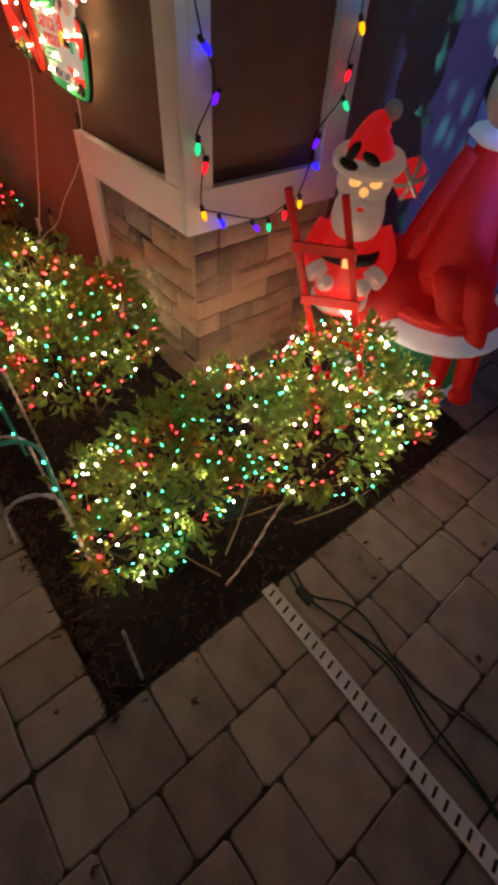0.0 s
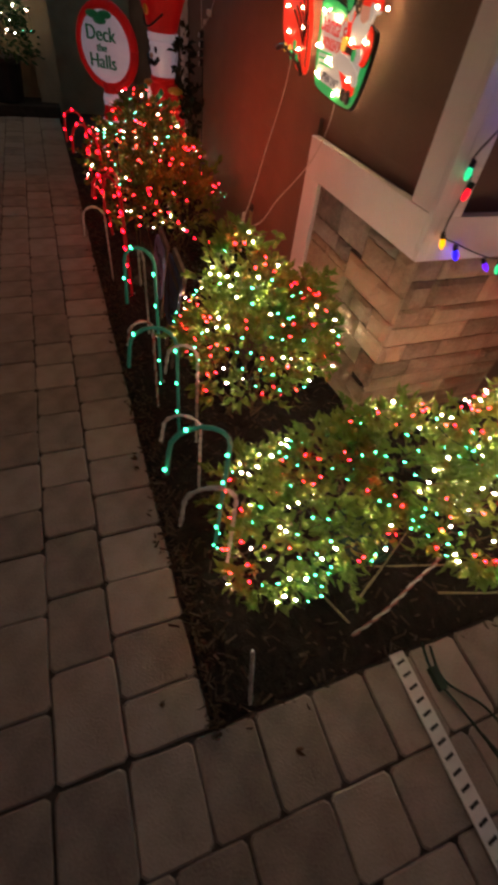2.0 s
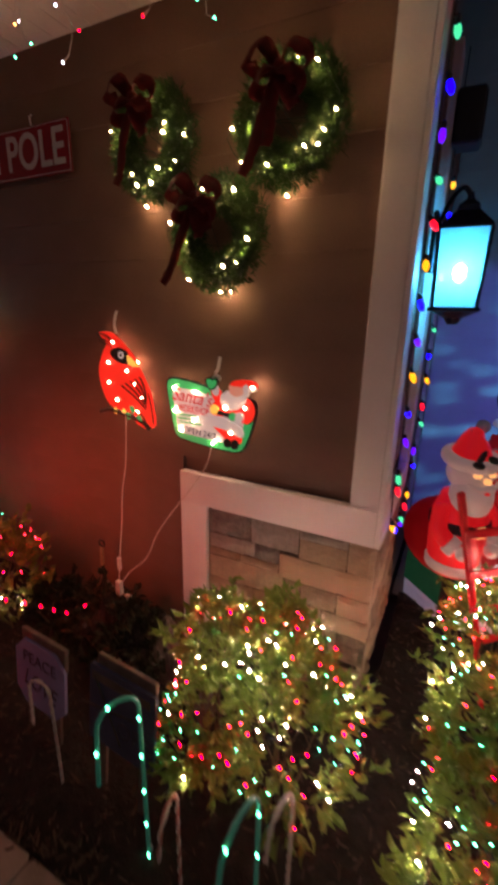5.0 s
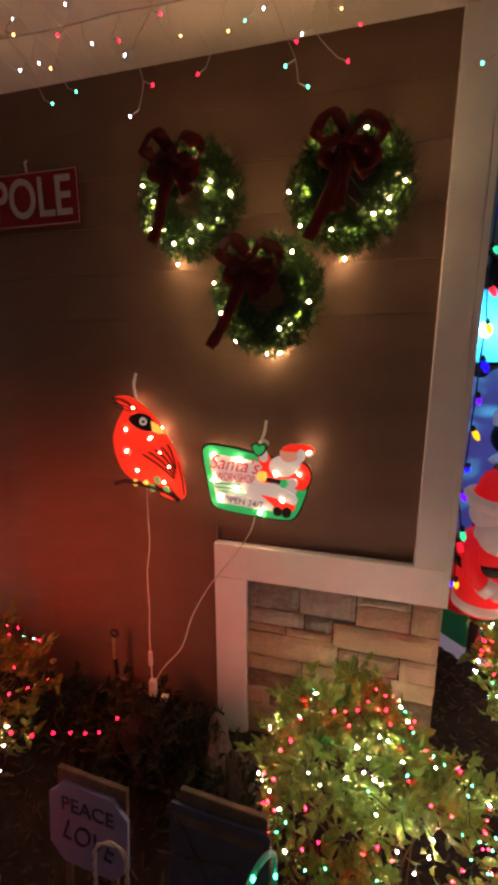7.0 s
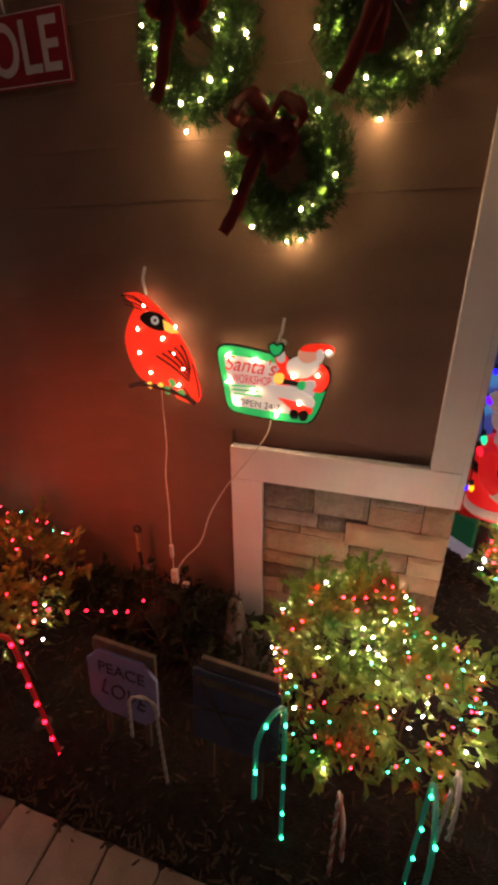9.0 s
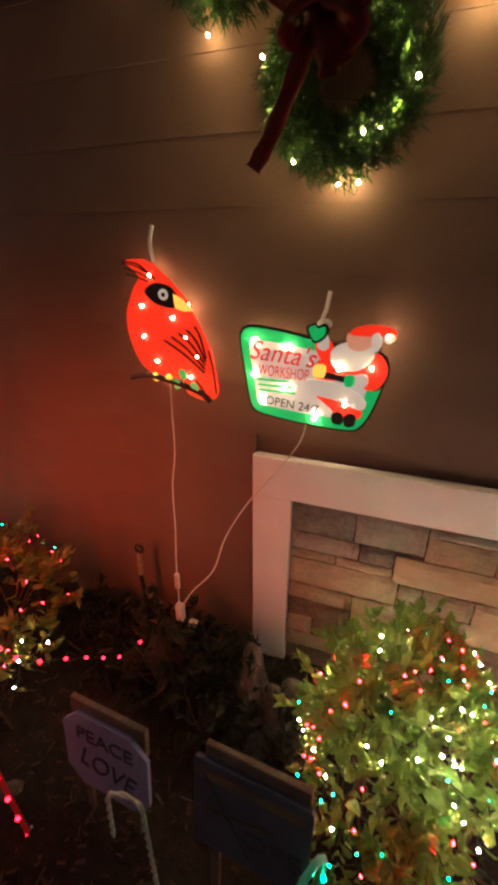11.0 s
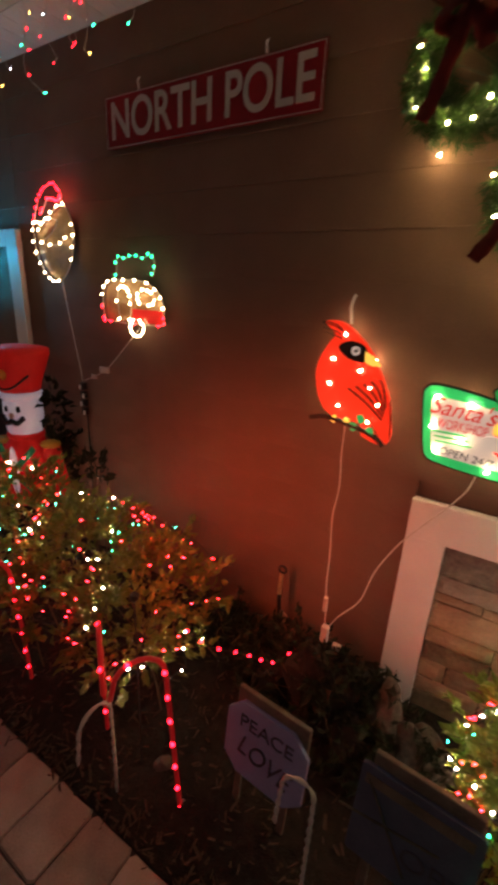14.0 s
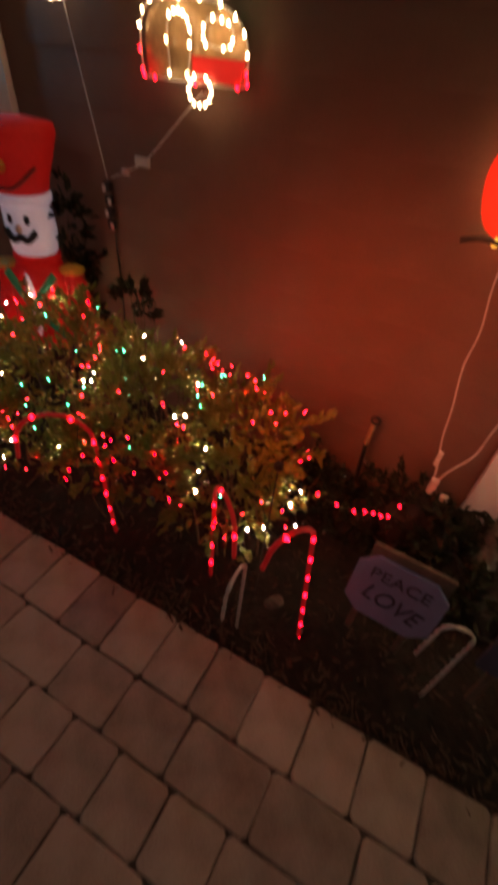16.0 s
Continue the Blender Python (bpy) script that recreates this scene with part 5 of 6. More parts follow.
# ---- on the pavers: a slotted strip, extension cords, dry leaves ----
strip = tagged(empty("plastic_strip", (1.02, -0.396, 0.006)), "white slotted plastic strip lying on the pavers", "plastic strip")
strip.rotation_euler = (0, 0, radians(-1.0))
bm = bmesh.new(); box(bm, 0.0, 1.75, -0.027, 0.027, 0.0, 0.006, 0.0015); part("band", bm, M_TAPE, strip)
bs = bmesh.new(); box(bs, -0.0045, 0.0045, -0.016, 0.016, 0.0062, 0.0072)
SLOT = bpy.data.meshes.new("slot"); bs.to_mesh(SLOT); bs.free(); SLOT.materials.append(M_BLACK)
for k in range(46):
    piece("slot", SLOT, strip, pose(0.03 + 0.0375 * k, 0.0, 0, 0, 0, 12))
cord("dark green extension cord lying on the pavers", [(1.02, -0.30, 0.03), (1.12, -0.31, 0.012), (1.31, -0.265, 0.008), (1.50, -0.25, 0.008), (1.68, -0.30, 0.008), (1.87, -0.31, 0.008), (2.3, -0.40, 0.008), (2.9, -0.42, 0.008)], 0.0045, M_WIRE_GREEN, (((1.13, -0.31, 0.016), (0.035, 0.014, 0.012)),))
cord("dark green extension cord lying on the pavers", [(1.04, -0.28, 0.03), (1.14, -0.29, 0.014), (1.24, -0.21, 0.008), (1.33, -0.19, 0.008), (1.47, -0.22, 0.012), (1.60, -0.21, 0.008), (1.76, -0.17, 0.008), (2.1, -0.10, 0.008), (2.9, 0.05, 0.008)], 0.0045, M_WIRE_GREEN)
cord("dark green extension cord lying on the pavers", [(1.30, -0.27, 0.016), (1.46, -0.235, 0.018), (1.62, -0.265, 0.009), (1.78, -0.285, 0.009), (2.1, -0.33, 0.009), (2.8, -0.30, 0.009)], 0.0045, M_WIRE_GREEN)
lr = random.Random(9)
M_DRY = mat("dry_leaf", (0.10, 0.05, 0.02), 0.8, vary=0.5, scale=40, fine=200, bump=0.3, per_object=0.5)
for px, py in ((1.16, -0.02), (1.20, 0.03), (1.24, -0.06), (1.66, 0.02), (1.78, 0.12), (0.92, -1.16), (1.15, -0.82), (-0.02, -1.06), (0.02, -1.08), (1.12, 0.05), (1.42, 0.42), (1.30, -1.22)):
    bm = bmesh.new()
    for s in range(3):
        add_leaf(bm, Vector((0, 0, 0.004)), Vector((math.cos(s * 0.7), math.sin(s * 0.7), 0.12)), lr, lr.uniform(0.016, 0.032), 0.1)
    o = tagged(link("dry_leaf", bm, M_DRY), "curled brown dry leaf on the pavers", "leaf", "fallen leaves")
    o.matrix_basis = pose(px, py, 0.002, 0, 0, lr.uniform(0, 360))

lid_box = tagged(empty("ground_box", (0.60, -0.30, 0.0)), "round dark green plastic ground box lid under the shrub", "ground box")
bm = bmesh.new(); lathe(bm, ((0.135, 0.0), (0.135, 0.045), (0.128, 0.055))); part("body", bm, M_BOXGREEN, lid_box)
bm = bmesh.new(); lathe(bm, ((0.120, 0.056), (0.120, 0.064), (0.112, 0.070))); part("lid", bm, M_BOXGREEN, lid_box)

# ---- rocks and a hand tool by the wall ----
for k, (px, py, top, s) in enumerate(((-1.10, -0.29, 0.39, 0.13), (-0.96, -0.25, 0.33, 0.11), (-0.83, -0.29, 0.36, 0.085), (-0.71, -0.33, 0.27, 0.08), (-0.60, -0.37, 0.24, 0.075), (-1.28, -0.27, 0.24, 0.11), (-0.88, -0.40, 0.20, 0.11), (-0.66, -0.22, 0.17, 0.09), (-1.46, -0.80, 0.09, 0.045), (-0.76, -0.45, 0.15, 0.08))):
    bm = bmesh.new()
    ball(bm, (0, 0, 0), (s, s * 0.75, (top + 0.06) / 2), sub=4)
    for v in bm.verts:
        v.co *= 1 + 0.42 * noise.noise(v.co * 9 + Vector((k * 5, 0, 0))) + 0.16 * abs(noise.noise(v.co * 24 + Vector((0, k, 0)))) + 0.05 * noise.noise(v.co * 60)
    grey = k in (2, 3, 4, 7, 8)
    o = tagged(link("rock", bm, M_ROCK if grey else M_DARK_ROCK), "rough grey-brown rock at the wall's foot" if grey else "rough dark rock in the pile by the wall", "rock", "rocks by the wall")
    o.matrix_basis = pose(px, py, (top - 0.06) / 2, 0, 0, k * 50)
tool = tagged(empty("garden_tool", (-1.395, -0.09, -0.03)), "garden tool with wooden grip and ring end by the wall", "garden tool")
bm = bmesh.new(); tube(bm, [(0.018 * math.cos(a), 0, 0.535 + 0.018 * math.sin(a)) for a in (2 * math.pi * k / 14 for k in range(15))], 0.006, 6); part("ring", bm, M_BLACK, tool)
bm = bmesh.new(); tube(bm, [(-0.008, 0, 0.40), (-0.002, 0, 0.515)], 0.011, 8); part("grip", bm, M_TWIG, tool)
bm = bmesh.new(); tube(bm, smooth_line([(0.02, 0, 0.0), (0.005, 0, 0.2), (-0.008, 0, 0.40)], 4), 0.010, 8); part("shaft", bm, M_BLACK, tool)
bm = bmesh.new(); tube(bm, [(0.0, 0, 0.31), (0.09, 0.0, 0.26)], 0.008, 6); part("side_arm", bm, M_WOOD, tool)

# unseen fixture, added to carry the red wall lamp
flood = tagged(empty("added_red_fixture", (-1.54, -0.84, 0.03)), "small black unseen fixture on a stake, added under the red wall lamp", "flood light")
bm = bmesh.new(); tube(bm, [(0, 0, -0.03), (0, 0, 0.74)], 0.0025, 6); part("stake", bm, M_BLACK, flood)
bm = bmesh.new(); lathe(bm, ((0.006, 0.0), (0.014, 0.01), (0.014, 0.028)), (0, 0, 0.73), 10); part("housing", bm, M_BLACK, flood)

# ---- wall lanterns ----
M_FROST = bpy.data.materials.new("seeded_lantern_glass")
M_FROST.use_nodes = True
fn, fl = M_FROST.node_tree.nodes, M_FROST.node_tree.links
ft, fd, fx = fn.new("ShaderNodeBsdfTransparent"), fn.new("ShaderNodeBsdfTranslucent"), fn.new("ShaderNodeMixShader")
fd.inputs["Color"].default_value = (0.75, 0.85, 0.9, 1)
fx.inputs[0].default_value = 0.35
fl.new(ft.outputs[0], fx.inputs[1]); fl.new(fd.outputs[0], fx.inputs[2]); fl.new(fx.outputs[0], fn["Material Output"].inputs["Surface"])


def lantern(label, place, turn):
    """A four-sided lantern on an arm; its back plate is at the origin of turn, +x away from the wall."""
    thing = tagged(empty("wall_lantern"), label, "wall lantern", "porch lanterns")
    thing.matrix_basis = Matrix.Translation(place) @ pose(0, 0, 0, 0, 0, turn)
    bm = bmesh.new(); box(bm, 0.0, 0.018, -0.055, 0.055, -0.02, 0.20, 0.006); part("back_plate", bm, M_IRON, thing)
    bm = bmesh.new(); tube(bm, smooth_line([(0.01, 0, 0.14), (0.05, 0, 0.24), (0.09, 0, 0.28), (0.118, 0, 0.25)], 5), 0.009, 6); part("arm", bm, M_IRON, thing)
    cage = part("cage", box(bmesh.new(), 0.025, 0.211, -0.093, 0.093, -0.165, -0.150, 0.003), M_IRON, thing)
    bm = bmesh.new(); lathe(bm, ((0.02, -0.215), (0.035, -0.19), (0.085, -0.166)), (0.118, 0, 0), 12); part("finial", bm, M_IRON, thing)
    for sx in (-1, 1):
        for sy in (-1, 1):
            bm = bmesh.new(); tube(bm, [(0.118 + sx * 0.078, sy * 0.078, -0.150), (0.118 + sx * 0.090, sy * 0.090, 0.128)], 0.007, 5); part("corner_bar", bm, M_IRON, cage)
    for a in range(4):
        bm = bmesh.new()
        v = [bm.verts.new(p) for p in ((0.080, -0.072, -0.149), (0.080, 0.072, -0.149), (0.091, 0.083, 0.127), (0.091, -0.083, 0.127))]
        bm.faces.new(v)
        bmesh.ops.solidify(bm, geom=bm.faces, thickness=0.002)
        bmesh.ops.transform(bm, matrix=Matrix.Translation((0.118, 0, 0)) @ pose(0, 0, 0, 0, 0, 90 * a), verts=bm.verts)
        o = part("pane", bm, M_FROST, cage)
        o.visible_shadow = False
    bm = bmesh.new(); lathe(bm, ((0.133, 0.129), (0.128, 0.140), (0.055, 0.195), (0.05, 0.215), (0.02, 0.235), (0.012, 0.26)), (0.118, 0, 0), 4)
    bmesh.ops.rotate(bm, cent=(0.118, 0, 0), matrix=Matrix.Rotation(radians(45), 3, "Z"), verts=bm.verts)
    part("roof", bm, M_IRON, thing)
    bm = bmesh.new(); ball(bm, (0.118, 0, -0.02), (0.024, 0.024, 0.034)); part("bulb", bm, G_CYAN, thing)
    bm = bmesh.new(); tube(bm, [(0.118, 0, -0.149), (0.118, 0, -0.055)], 0.010, 6); part("socket", bm, M_BLACK, thing)
    return thing


lantern("black porch lantern with a cyan bulb, lit", (0.0225, 0.405, 1.897), 0)
lantern("black porch lantern with a cyan bulb, lit", (-3.93, -0.0305, 1.88), -90)
bm = bmesh.new(); ball(bm, (0, 0, 0), (0.05, 0.05, 0.05), sub=3)
globe = tagged(link("glass_globe", bm, M_GLASS, smooth=True), "clear glass globe ornament hanging by the door", "ornament")
globe.location = (-3.76, -0.12, 1.69)
bm = bmesh.new(); tube(bm, [(0, 0, 0.05), (0, 0.06, 0.20), (0, 0.09, 0.262)], 0.0015, 4); part("hanger", bm, M_BLACK, globe)
bm = bmesh.new(); box(bm, 0.0, 0.11, -0.07, 0.07, -0.10, 0.10, 0.012)
o = tagged(link("wall_speaker", bm, M_BLACK), "dark box fixture high on the corner board", "fixture")
o.location = (0.0225, 0.72, 2.50)
bm = bmesh.new(); box(bm, 0.1102, 0.114, -0.055, 0.055, -0.085, 0.085, 0.004); part("grille", bm, M_IRON, o)


# ---- inflatable and moulded figures: plain shapes ----
def stand(name, label, category, bm, mats, place, turn=0):
    o = tagged(link(name, bm, mats, smooth=True), label, category)
    o.matrix_basis = pose(*place, 0, 0, turn)
    return o


# soldier in a tall hat
bm = bmesh.new()
lathe(bm, ((0.16, 0.0), (0.19, 0.05), (0.19, 0.30), (0.18, 0.42)), index=3)
lathe(bm, ((0.16, 0.42), (0.185, 0.48), (0.20, 0.62), (0.19, 0.74), (0.13, 0.82), (0.08, 0.86)), index=0)
for sx in (-1, 1):
    ball(bm, (sx * 0.20, 0, 0.72), (0.075, 0.085, 0.11), 0)
    tube(bm, smooth_line([(sx * 0.22, 0, 0.70), (sx * 0.27, -0.02, 0.55), (sx * 0.25, -0.05, 0.42)], 4), 0.055, 10, 0)
    ball(bm, (sx * 0.205, -0.02, 0.805), (0.08, 0.075, 0.025), 4)
    tube(bm, smooth_line([(sx * 0.14, -0.135, 0.80), (0, -0.195, 0.66), (-sx * 0.15, -0.15, 0.50)], 5), 0.022, 6, 2)
ball(bm, (0, -0.19, 0.66), (0.035, 0.02, 0.16), 1)
lathe(bm, ((0.09, 0.84), (0.125, 0.88), (0.14, 0.97), (0.135, 1.06), (0.11, 1.10)), index=1)
lathe(bm, ((0.10, 0.83), (0.135, 0.845), (0.135, 0.865), (0.10, 0.88)), index=0)
lathe(bm, ((0.135, 1.075), (0.148, 1.09), (0.148, 1.115), (0.135, 1.125)), index=1)
lathe(bm, ((0.135, 1.12), (0.145, 1.18), (0.185, 1.34), (0.18, 1.37), (0.09, 1.385)), index=0)
ball(bm, (0, -0.165, 1.24), (0.03, 0.014, 0.03), 4)
tube(bm, smooth_line([(-0.13, -0.09, 1.23), (-0.06, -0.155, 1.17), (0.0, -0.17, 1.155), (0.06, -0.155, 1.17), (0.13, -0.09, 1.23)], 4), 0.007, 5, 3)
for sx in (-1, 1):
    ball(bm, (sx * 0.045, -0.125, 1.03), (0.018, 0.012, 0.022), 3)
    tube(bm, smooth_line([(0, -0.148, 0.965), (sx * 0.04, -0.145, 0.95), (sx * 0.085, -0.125, 0.985)], 4), 0.017, 6, 3)
ball(bm, (0, -0.145, 0.995), (0.018, 0.018, 0.018), 5)
M_PINK = mat("pale_nylon", (0.55, 0.36, 0.28), 0.7, vary=0.1, scale=8, bump=0.1)
M_GOLD = mat("gold_nylon", (0.45, 0.26, 0.04), 0.6, vary=0.15, scale=8, bump=0.1)
for v in bm.verts:
    k = 0.77 + 0.17 * max(0.0, min(1.0, (v.co.z - 1.12) / 0.2))
    v.co = Vector((v.co.x * k, v.co.y * k, v.co.z * 0.985))
stand("inflatable_soldier", "red inflatable toy soldier with tall hat by the door", "inflatable", bm, [M_RED_CLOTH, M_WHITE_CLOTH, M_GREEN_CLOTH, M_BLACK, M_GOLD, M_PINK], (-3.10, -0.245, -0.01), 25)

# round lettered inflatable
disc = tagged(empty("inflatable_sign"), "round white inflatable Deck the Halls sign with red rim", "inflatable")
disc.matrix_basis = pose(-3.60, -0.60, 0.0, 0, 0, 50)
bm = bmesh.new(); ball(bm, (0, 0, 0.93), (0.24, 0.075, 0.24), sub=4); part("face", bm, M_WHITE_CLOTH, disc, smooth=True)
bm = bmesh.new(); tube(bm, [(0.245 * math.cos(a), 0.0, 0.93 + 0.245 * math.sin(a)) for a in (2 * math.pi * k / 30 for k in range(31))], 0.038, 8); part("rim", bm, M_RED_CLOTH, disc, smooth=True)
for text, px, pz, s in (("Deck", 0.0, 1.01, 0.125), ("the", 0.0, 0.93, 0.07), ("Halls", 0.0, 0.845, 0.125)):
    writing("lettering", text, s, M_GREEN_CLOTH, disc, pose(px, -0.0795, pz, 90, 0, 0), 0.006)
for px, pz in ((-0.06, 1.12), (0.05, 1.125), (0.0, 1.09)):
    bm = bmesh.new(); ball(bm, (px, -0.07, pz), (0.06, 0.015, 0.025)); part("holly_leaf", bm, M_GREEN_CLOTH, disc, smooth=True)
bm = bmesh.new(); lathe(bm, ((0.17, 0.0), (0.19, 0.06), (0.12, 0.30), (0.07, 0.55), (0.06, 0.70))); part("post", bm, M_RED_CLOTH, disc, smooth=True)
for zz, rr in ((0.22, 0.150), (0.42, 0.101), (0.60, 0.072)):
    bm = bmesh.new(); lathe(bm, ((rr, zz - 0.04), (rr + 0.006, zz), (rr - 0.004, zz + 0.04))); part("stripe", bm, M_WHITE_CLOTH, disc, smooth=True)

# moulded plastic figure lit from inside: hat, holly, beard, belt and a bundle on the shoulder
L_RED, L_WHITE = glow("lit_red_mould", (0.85, 0.012, 0.012), 0.30, (0.5, 0.02, 0.02)), glow("lit_white_mould", (0.95, 0.62, 0.48), 0.11, (0.38, 0.33, 0.30))
L_AMBER = glow("lit_amber_mould", (1.0, 0.50, 0.14), 0.75, (0.6, 0.4, 0.2))
bm = bmesh.new()
lathe(bm, ((0.06, 0.30), (0.125, 0.315), (0.145, 0.36), (0.155, 0.45), (0.165, 0.58), (0.158, 0.70), (0.12, 0.82)), sides=24, index=0)
lathe(bm, ((0.130, 0.33), (0.158, 0.345), (0.160, 0.39), (0.146, 0.41)), sides=24, index=1)
lathe(bm, ((0.160, 0.615), (0.172, 0.625), (0.172, 0.672), (0.160, 0.682)), sides=24, index=2)
box(bm, -0.035, 0.035, -0.182, -0.165, 0.612, 0.685, 0.006, index=4)
ball(bm, (0.0, -0.055, 0.83), (0.125, 0.115, 0.155), 1, 3)
ball(bm, (0.0, -0.015, 0.965), (0.130, 0.125, 0.115), 1, 3)
tube(bm, [(0.128 * math.cos(a), 0.125 * math.sin(a) - 0.006, 1.045 + 0.018 * math.sin(a)) for a in (2 * math.pi * k / 22 for k in range(23))], 0.038, 10, 1)
tube(bm, smooth_line([(0, 0, 1.04), (0.0, 0.0, 1.11), (0.015, 0.01, 1.17), (0.045, 0.01, 1.20)], 5), 0.128, 16, 0, 0.030)
ball(bm, (0.055, 0.01, 1.225), (0.040, 0.040, 0.040), 3)
for dx, dz, a in ((-0.045, 0.030, 60), (0.035, 0.010, -25), (-0.055, -0.015, 160)):
    ball(bm, (-0.035 + dx, -0.168, 1.075 + dz), (0.046, 0.012, 0.022), 2, 2, pose(0, 0, 0, 0, -a, 0))
for sx in (-1, 1):
    ball(bm, (sx * 0.045, -0.128, 0.985), (0.030, 0.018, 0.020), 4)
    tube(bm, smooth_line([(sx * 0.035, -0.150, 1.012), (sx * 0.06, -0.148, 1.020), (sx * 0.088, -0.125, 1.010)], 4), 0.009, 6, 1)
    tube(bm, smooth_line([(0.0, -0.168, 0.925), (sx * 0.05, -0.165, 0.915), (sx * 0.10, -0.125, 0.935)], 4), 0.022, 8, 1, 0.010)
    tube(bm, smooth_line([(sx * 0.135, 0.0, 0.76), (sx * 0.190, -0.07, 0.64), (sx * 0.14, -0.155, 0.56)], 4), 0.050, 10, 0)
    tube(bm, smooth_line([(sx * 0.165, -0.12, 0.585), (sx * 0.135, -0.155, 0.555)], 4), 0.058, 10, 1)
    ball(bm, (sx * 0.095, -0.180, 0.53), (0.048, 0.042, 0.045), 1)
ball(bm, (0, -0.155, 0.955), (0.022, 0.024, 0.020), 4)
ball(bm, (0, -0.168, 0.888), (0.018, 0.010, 0.010), 0)
ball(bm, (0.205, 0.03, 0.98), (0.070, 0.070, 0.085), 0, 3)
for a in (20, 75, 130):
    tube(bm, [(0.205 + 0.074 * math.cos(t) * math.cos(radians(a)), 0.03 + 0.074 * math.sin(t) * 1.0, 0.98 + 0.088 * math.cos(t) * math.sin(radians(a))) for t in (2 * math.pi * k / 16 for k in range(17))], 0.010, 6, 3)
for v in bm.verts:
    v.co = Vector((v.co.x * 0.82, v.co.y * 0.82, 0.22 + v.co.z * 0.82))
lathe(bm, ((0.045, 0.0), (0.045, 0.02), (0.030, 0.03), (0.030, 0.47)), sides=12, index=2)
stand("moulded_figure", "red and white moulded plastic figure lit from inside", "light decoration", bm, [L_RED, L_WHITE, M_BLACK, M_WHITE, L_AMBER], (0.303, 0.61, 0.0), 40)

# banded inflatable base with a seated figure
drum = tagged(empty("inflatable_drum"), "inflatable base in white, green and red bands", "inflatable")
drum.matrix_basis = pose(0.45, 1.11, 0.0, 0, 0, 22)
bm = bmesh.new(); lathe(bm, ((0.36, 0.0), (0.40, 0.03), (0.405, 0.11), (0.39, 0.128)), sides=8); part("foot_band", bm, M_WHITE_CLOTH, drum)
bm = bmesh.new(); lathe(bm, ((0.39, 0.1285), (0.41, 0.145), (0.41, 0.31), (0.38, 0.345)), sides=8); part("middle_band", bm, M_GREEN_CLOTH, drum)
bm = bmesh.new(); ball(bm, (-0.19, -0.04, 0.47), (0.26, 0.33, 0.22), 0, 3); part("cushion", bm, M_RED_CLOTH, drum, smooth=True)
bm = bmesh.new(); ball(bm, (0.10, -0.10, 0.40), (0.34, 0.32, 0.085), 0, 3); part("snow_roll", bm, M_WHITE_CLOTH, drum, smooth=True)
bm = bmesh.new(); ball(bm, (0.10, -0.08, 0.48), (0.30, 0.28, 0.085), 0, 3); part("seat", bm, M_RED_CLOTH, drum, smooth=True)
bm = bmesh.new()
H = Vector((0.57, 1.09, 0.61))
tube(bm, smooth_line([H, H + Vector((-0.03, 0.02, 0.20)), H + Vector((-0.03, 0.03, 0.40)), H + Vector((-0.02, 0.02, 0.53))], 6), 0.185, 18, 0, 0.085)
ball(bm, H, (0.20, 0.18, 0.14), 0, 3)
tube(bm, smooth_line([H + Vector((-0.09, 0.0, 0.46)), H + Vector((-0.16, -0.06, 0.24)), H + Vector((-0.21, -0.14, 0.0))], 6), 0.075, 12, 0, 0.055)
tube(bm, smooth_line([H + Vector((0.10, 0.02, 0.46)), H + Vector((0.24, 0.02, 0.24)), H + Vector((0.30, -0.02, 0.06))], 6), 0.075, 12, 0, 0.055)
ball(bm, H + Vector((-0.22, -0.17, -0.06)), (0.10, 0.075, 0.04), 1, 3)
ball(bm, H + Vector((0.31, -0.04, 0.02)), (0.07, 0.06, 0.045), 1, 3)
for a, b, c, d in (((-0.02, -0.05, 0.0), (0.08, -0.16, 0.02), (0.17, -0.17, -0.22), (0.21, -0.19, -0.47)), ((0.07, -0.03, 0.0), (0.18, -0.11, 0.02), (0.26, -0.11, -0.18), (0.32, -0.12, -0.42))):
    tube(bm, smooth_line([H + Vector(a), H + Vector(b), H + Vector(c), H + Vector(d)], 7), 0.080, 14, 0, 0.042)
    ball(bm, H + Vector(d) + Vector((0.02, -0.03, -0.02)), (0.055, 0.065, 0.045), 0, 2)
lathe(bm, ((0.09, 0.0), (0.15, 0.035), (0.13, 0.06), (0.08, 0.075)), H + Vector((-0.02, 0.02, 0.50)), index=1)
ball(bm, H + Vector((-0.01, -0.01, 0.67)), (0.120, 0.120, 0.130), 3, 3)
ball(bm, H + Vector((-0.035, 0.03, 0.68)), (0.135, 0.125, 0.120), 2, 3)
lathe(bm, ((0.125, 0.745), (0.150, 0.755), (0.150, 0.825), (0.125, 0.835)), H + Vector((-0.02, 0.01, 0.0)), index=1)
lathe(bm, ((0.125, 0.83), (0.138, 0.87), (0.125, 1.00), (0.07, 1.10), (0.03, 1.14)), H + Vector((-0.02, 0.01, 0.0)), index=0)
stand("inflatable_figure", "red seated inflatable figure with dark hair, collar and banded hat", "inflatable", bm, [M_RED_CLOTH, M_WHITE_CLOTH, M_BLACK, M_PINK], (0, 0, 0))

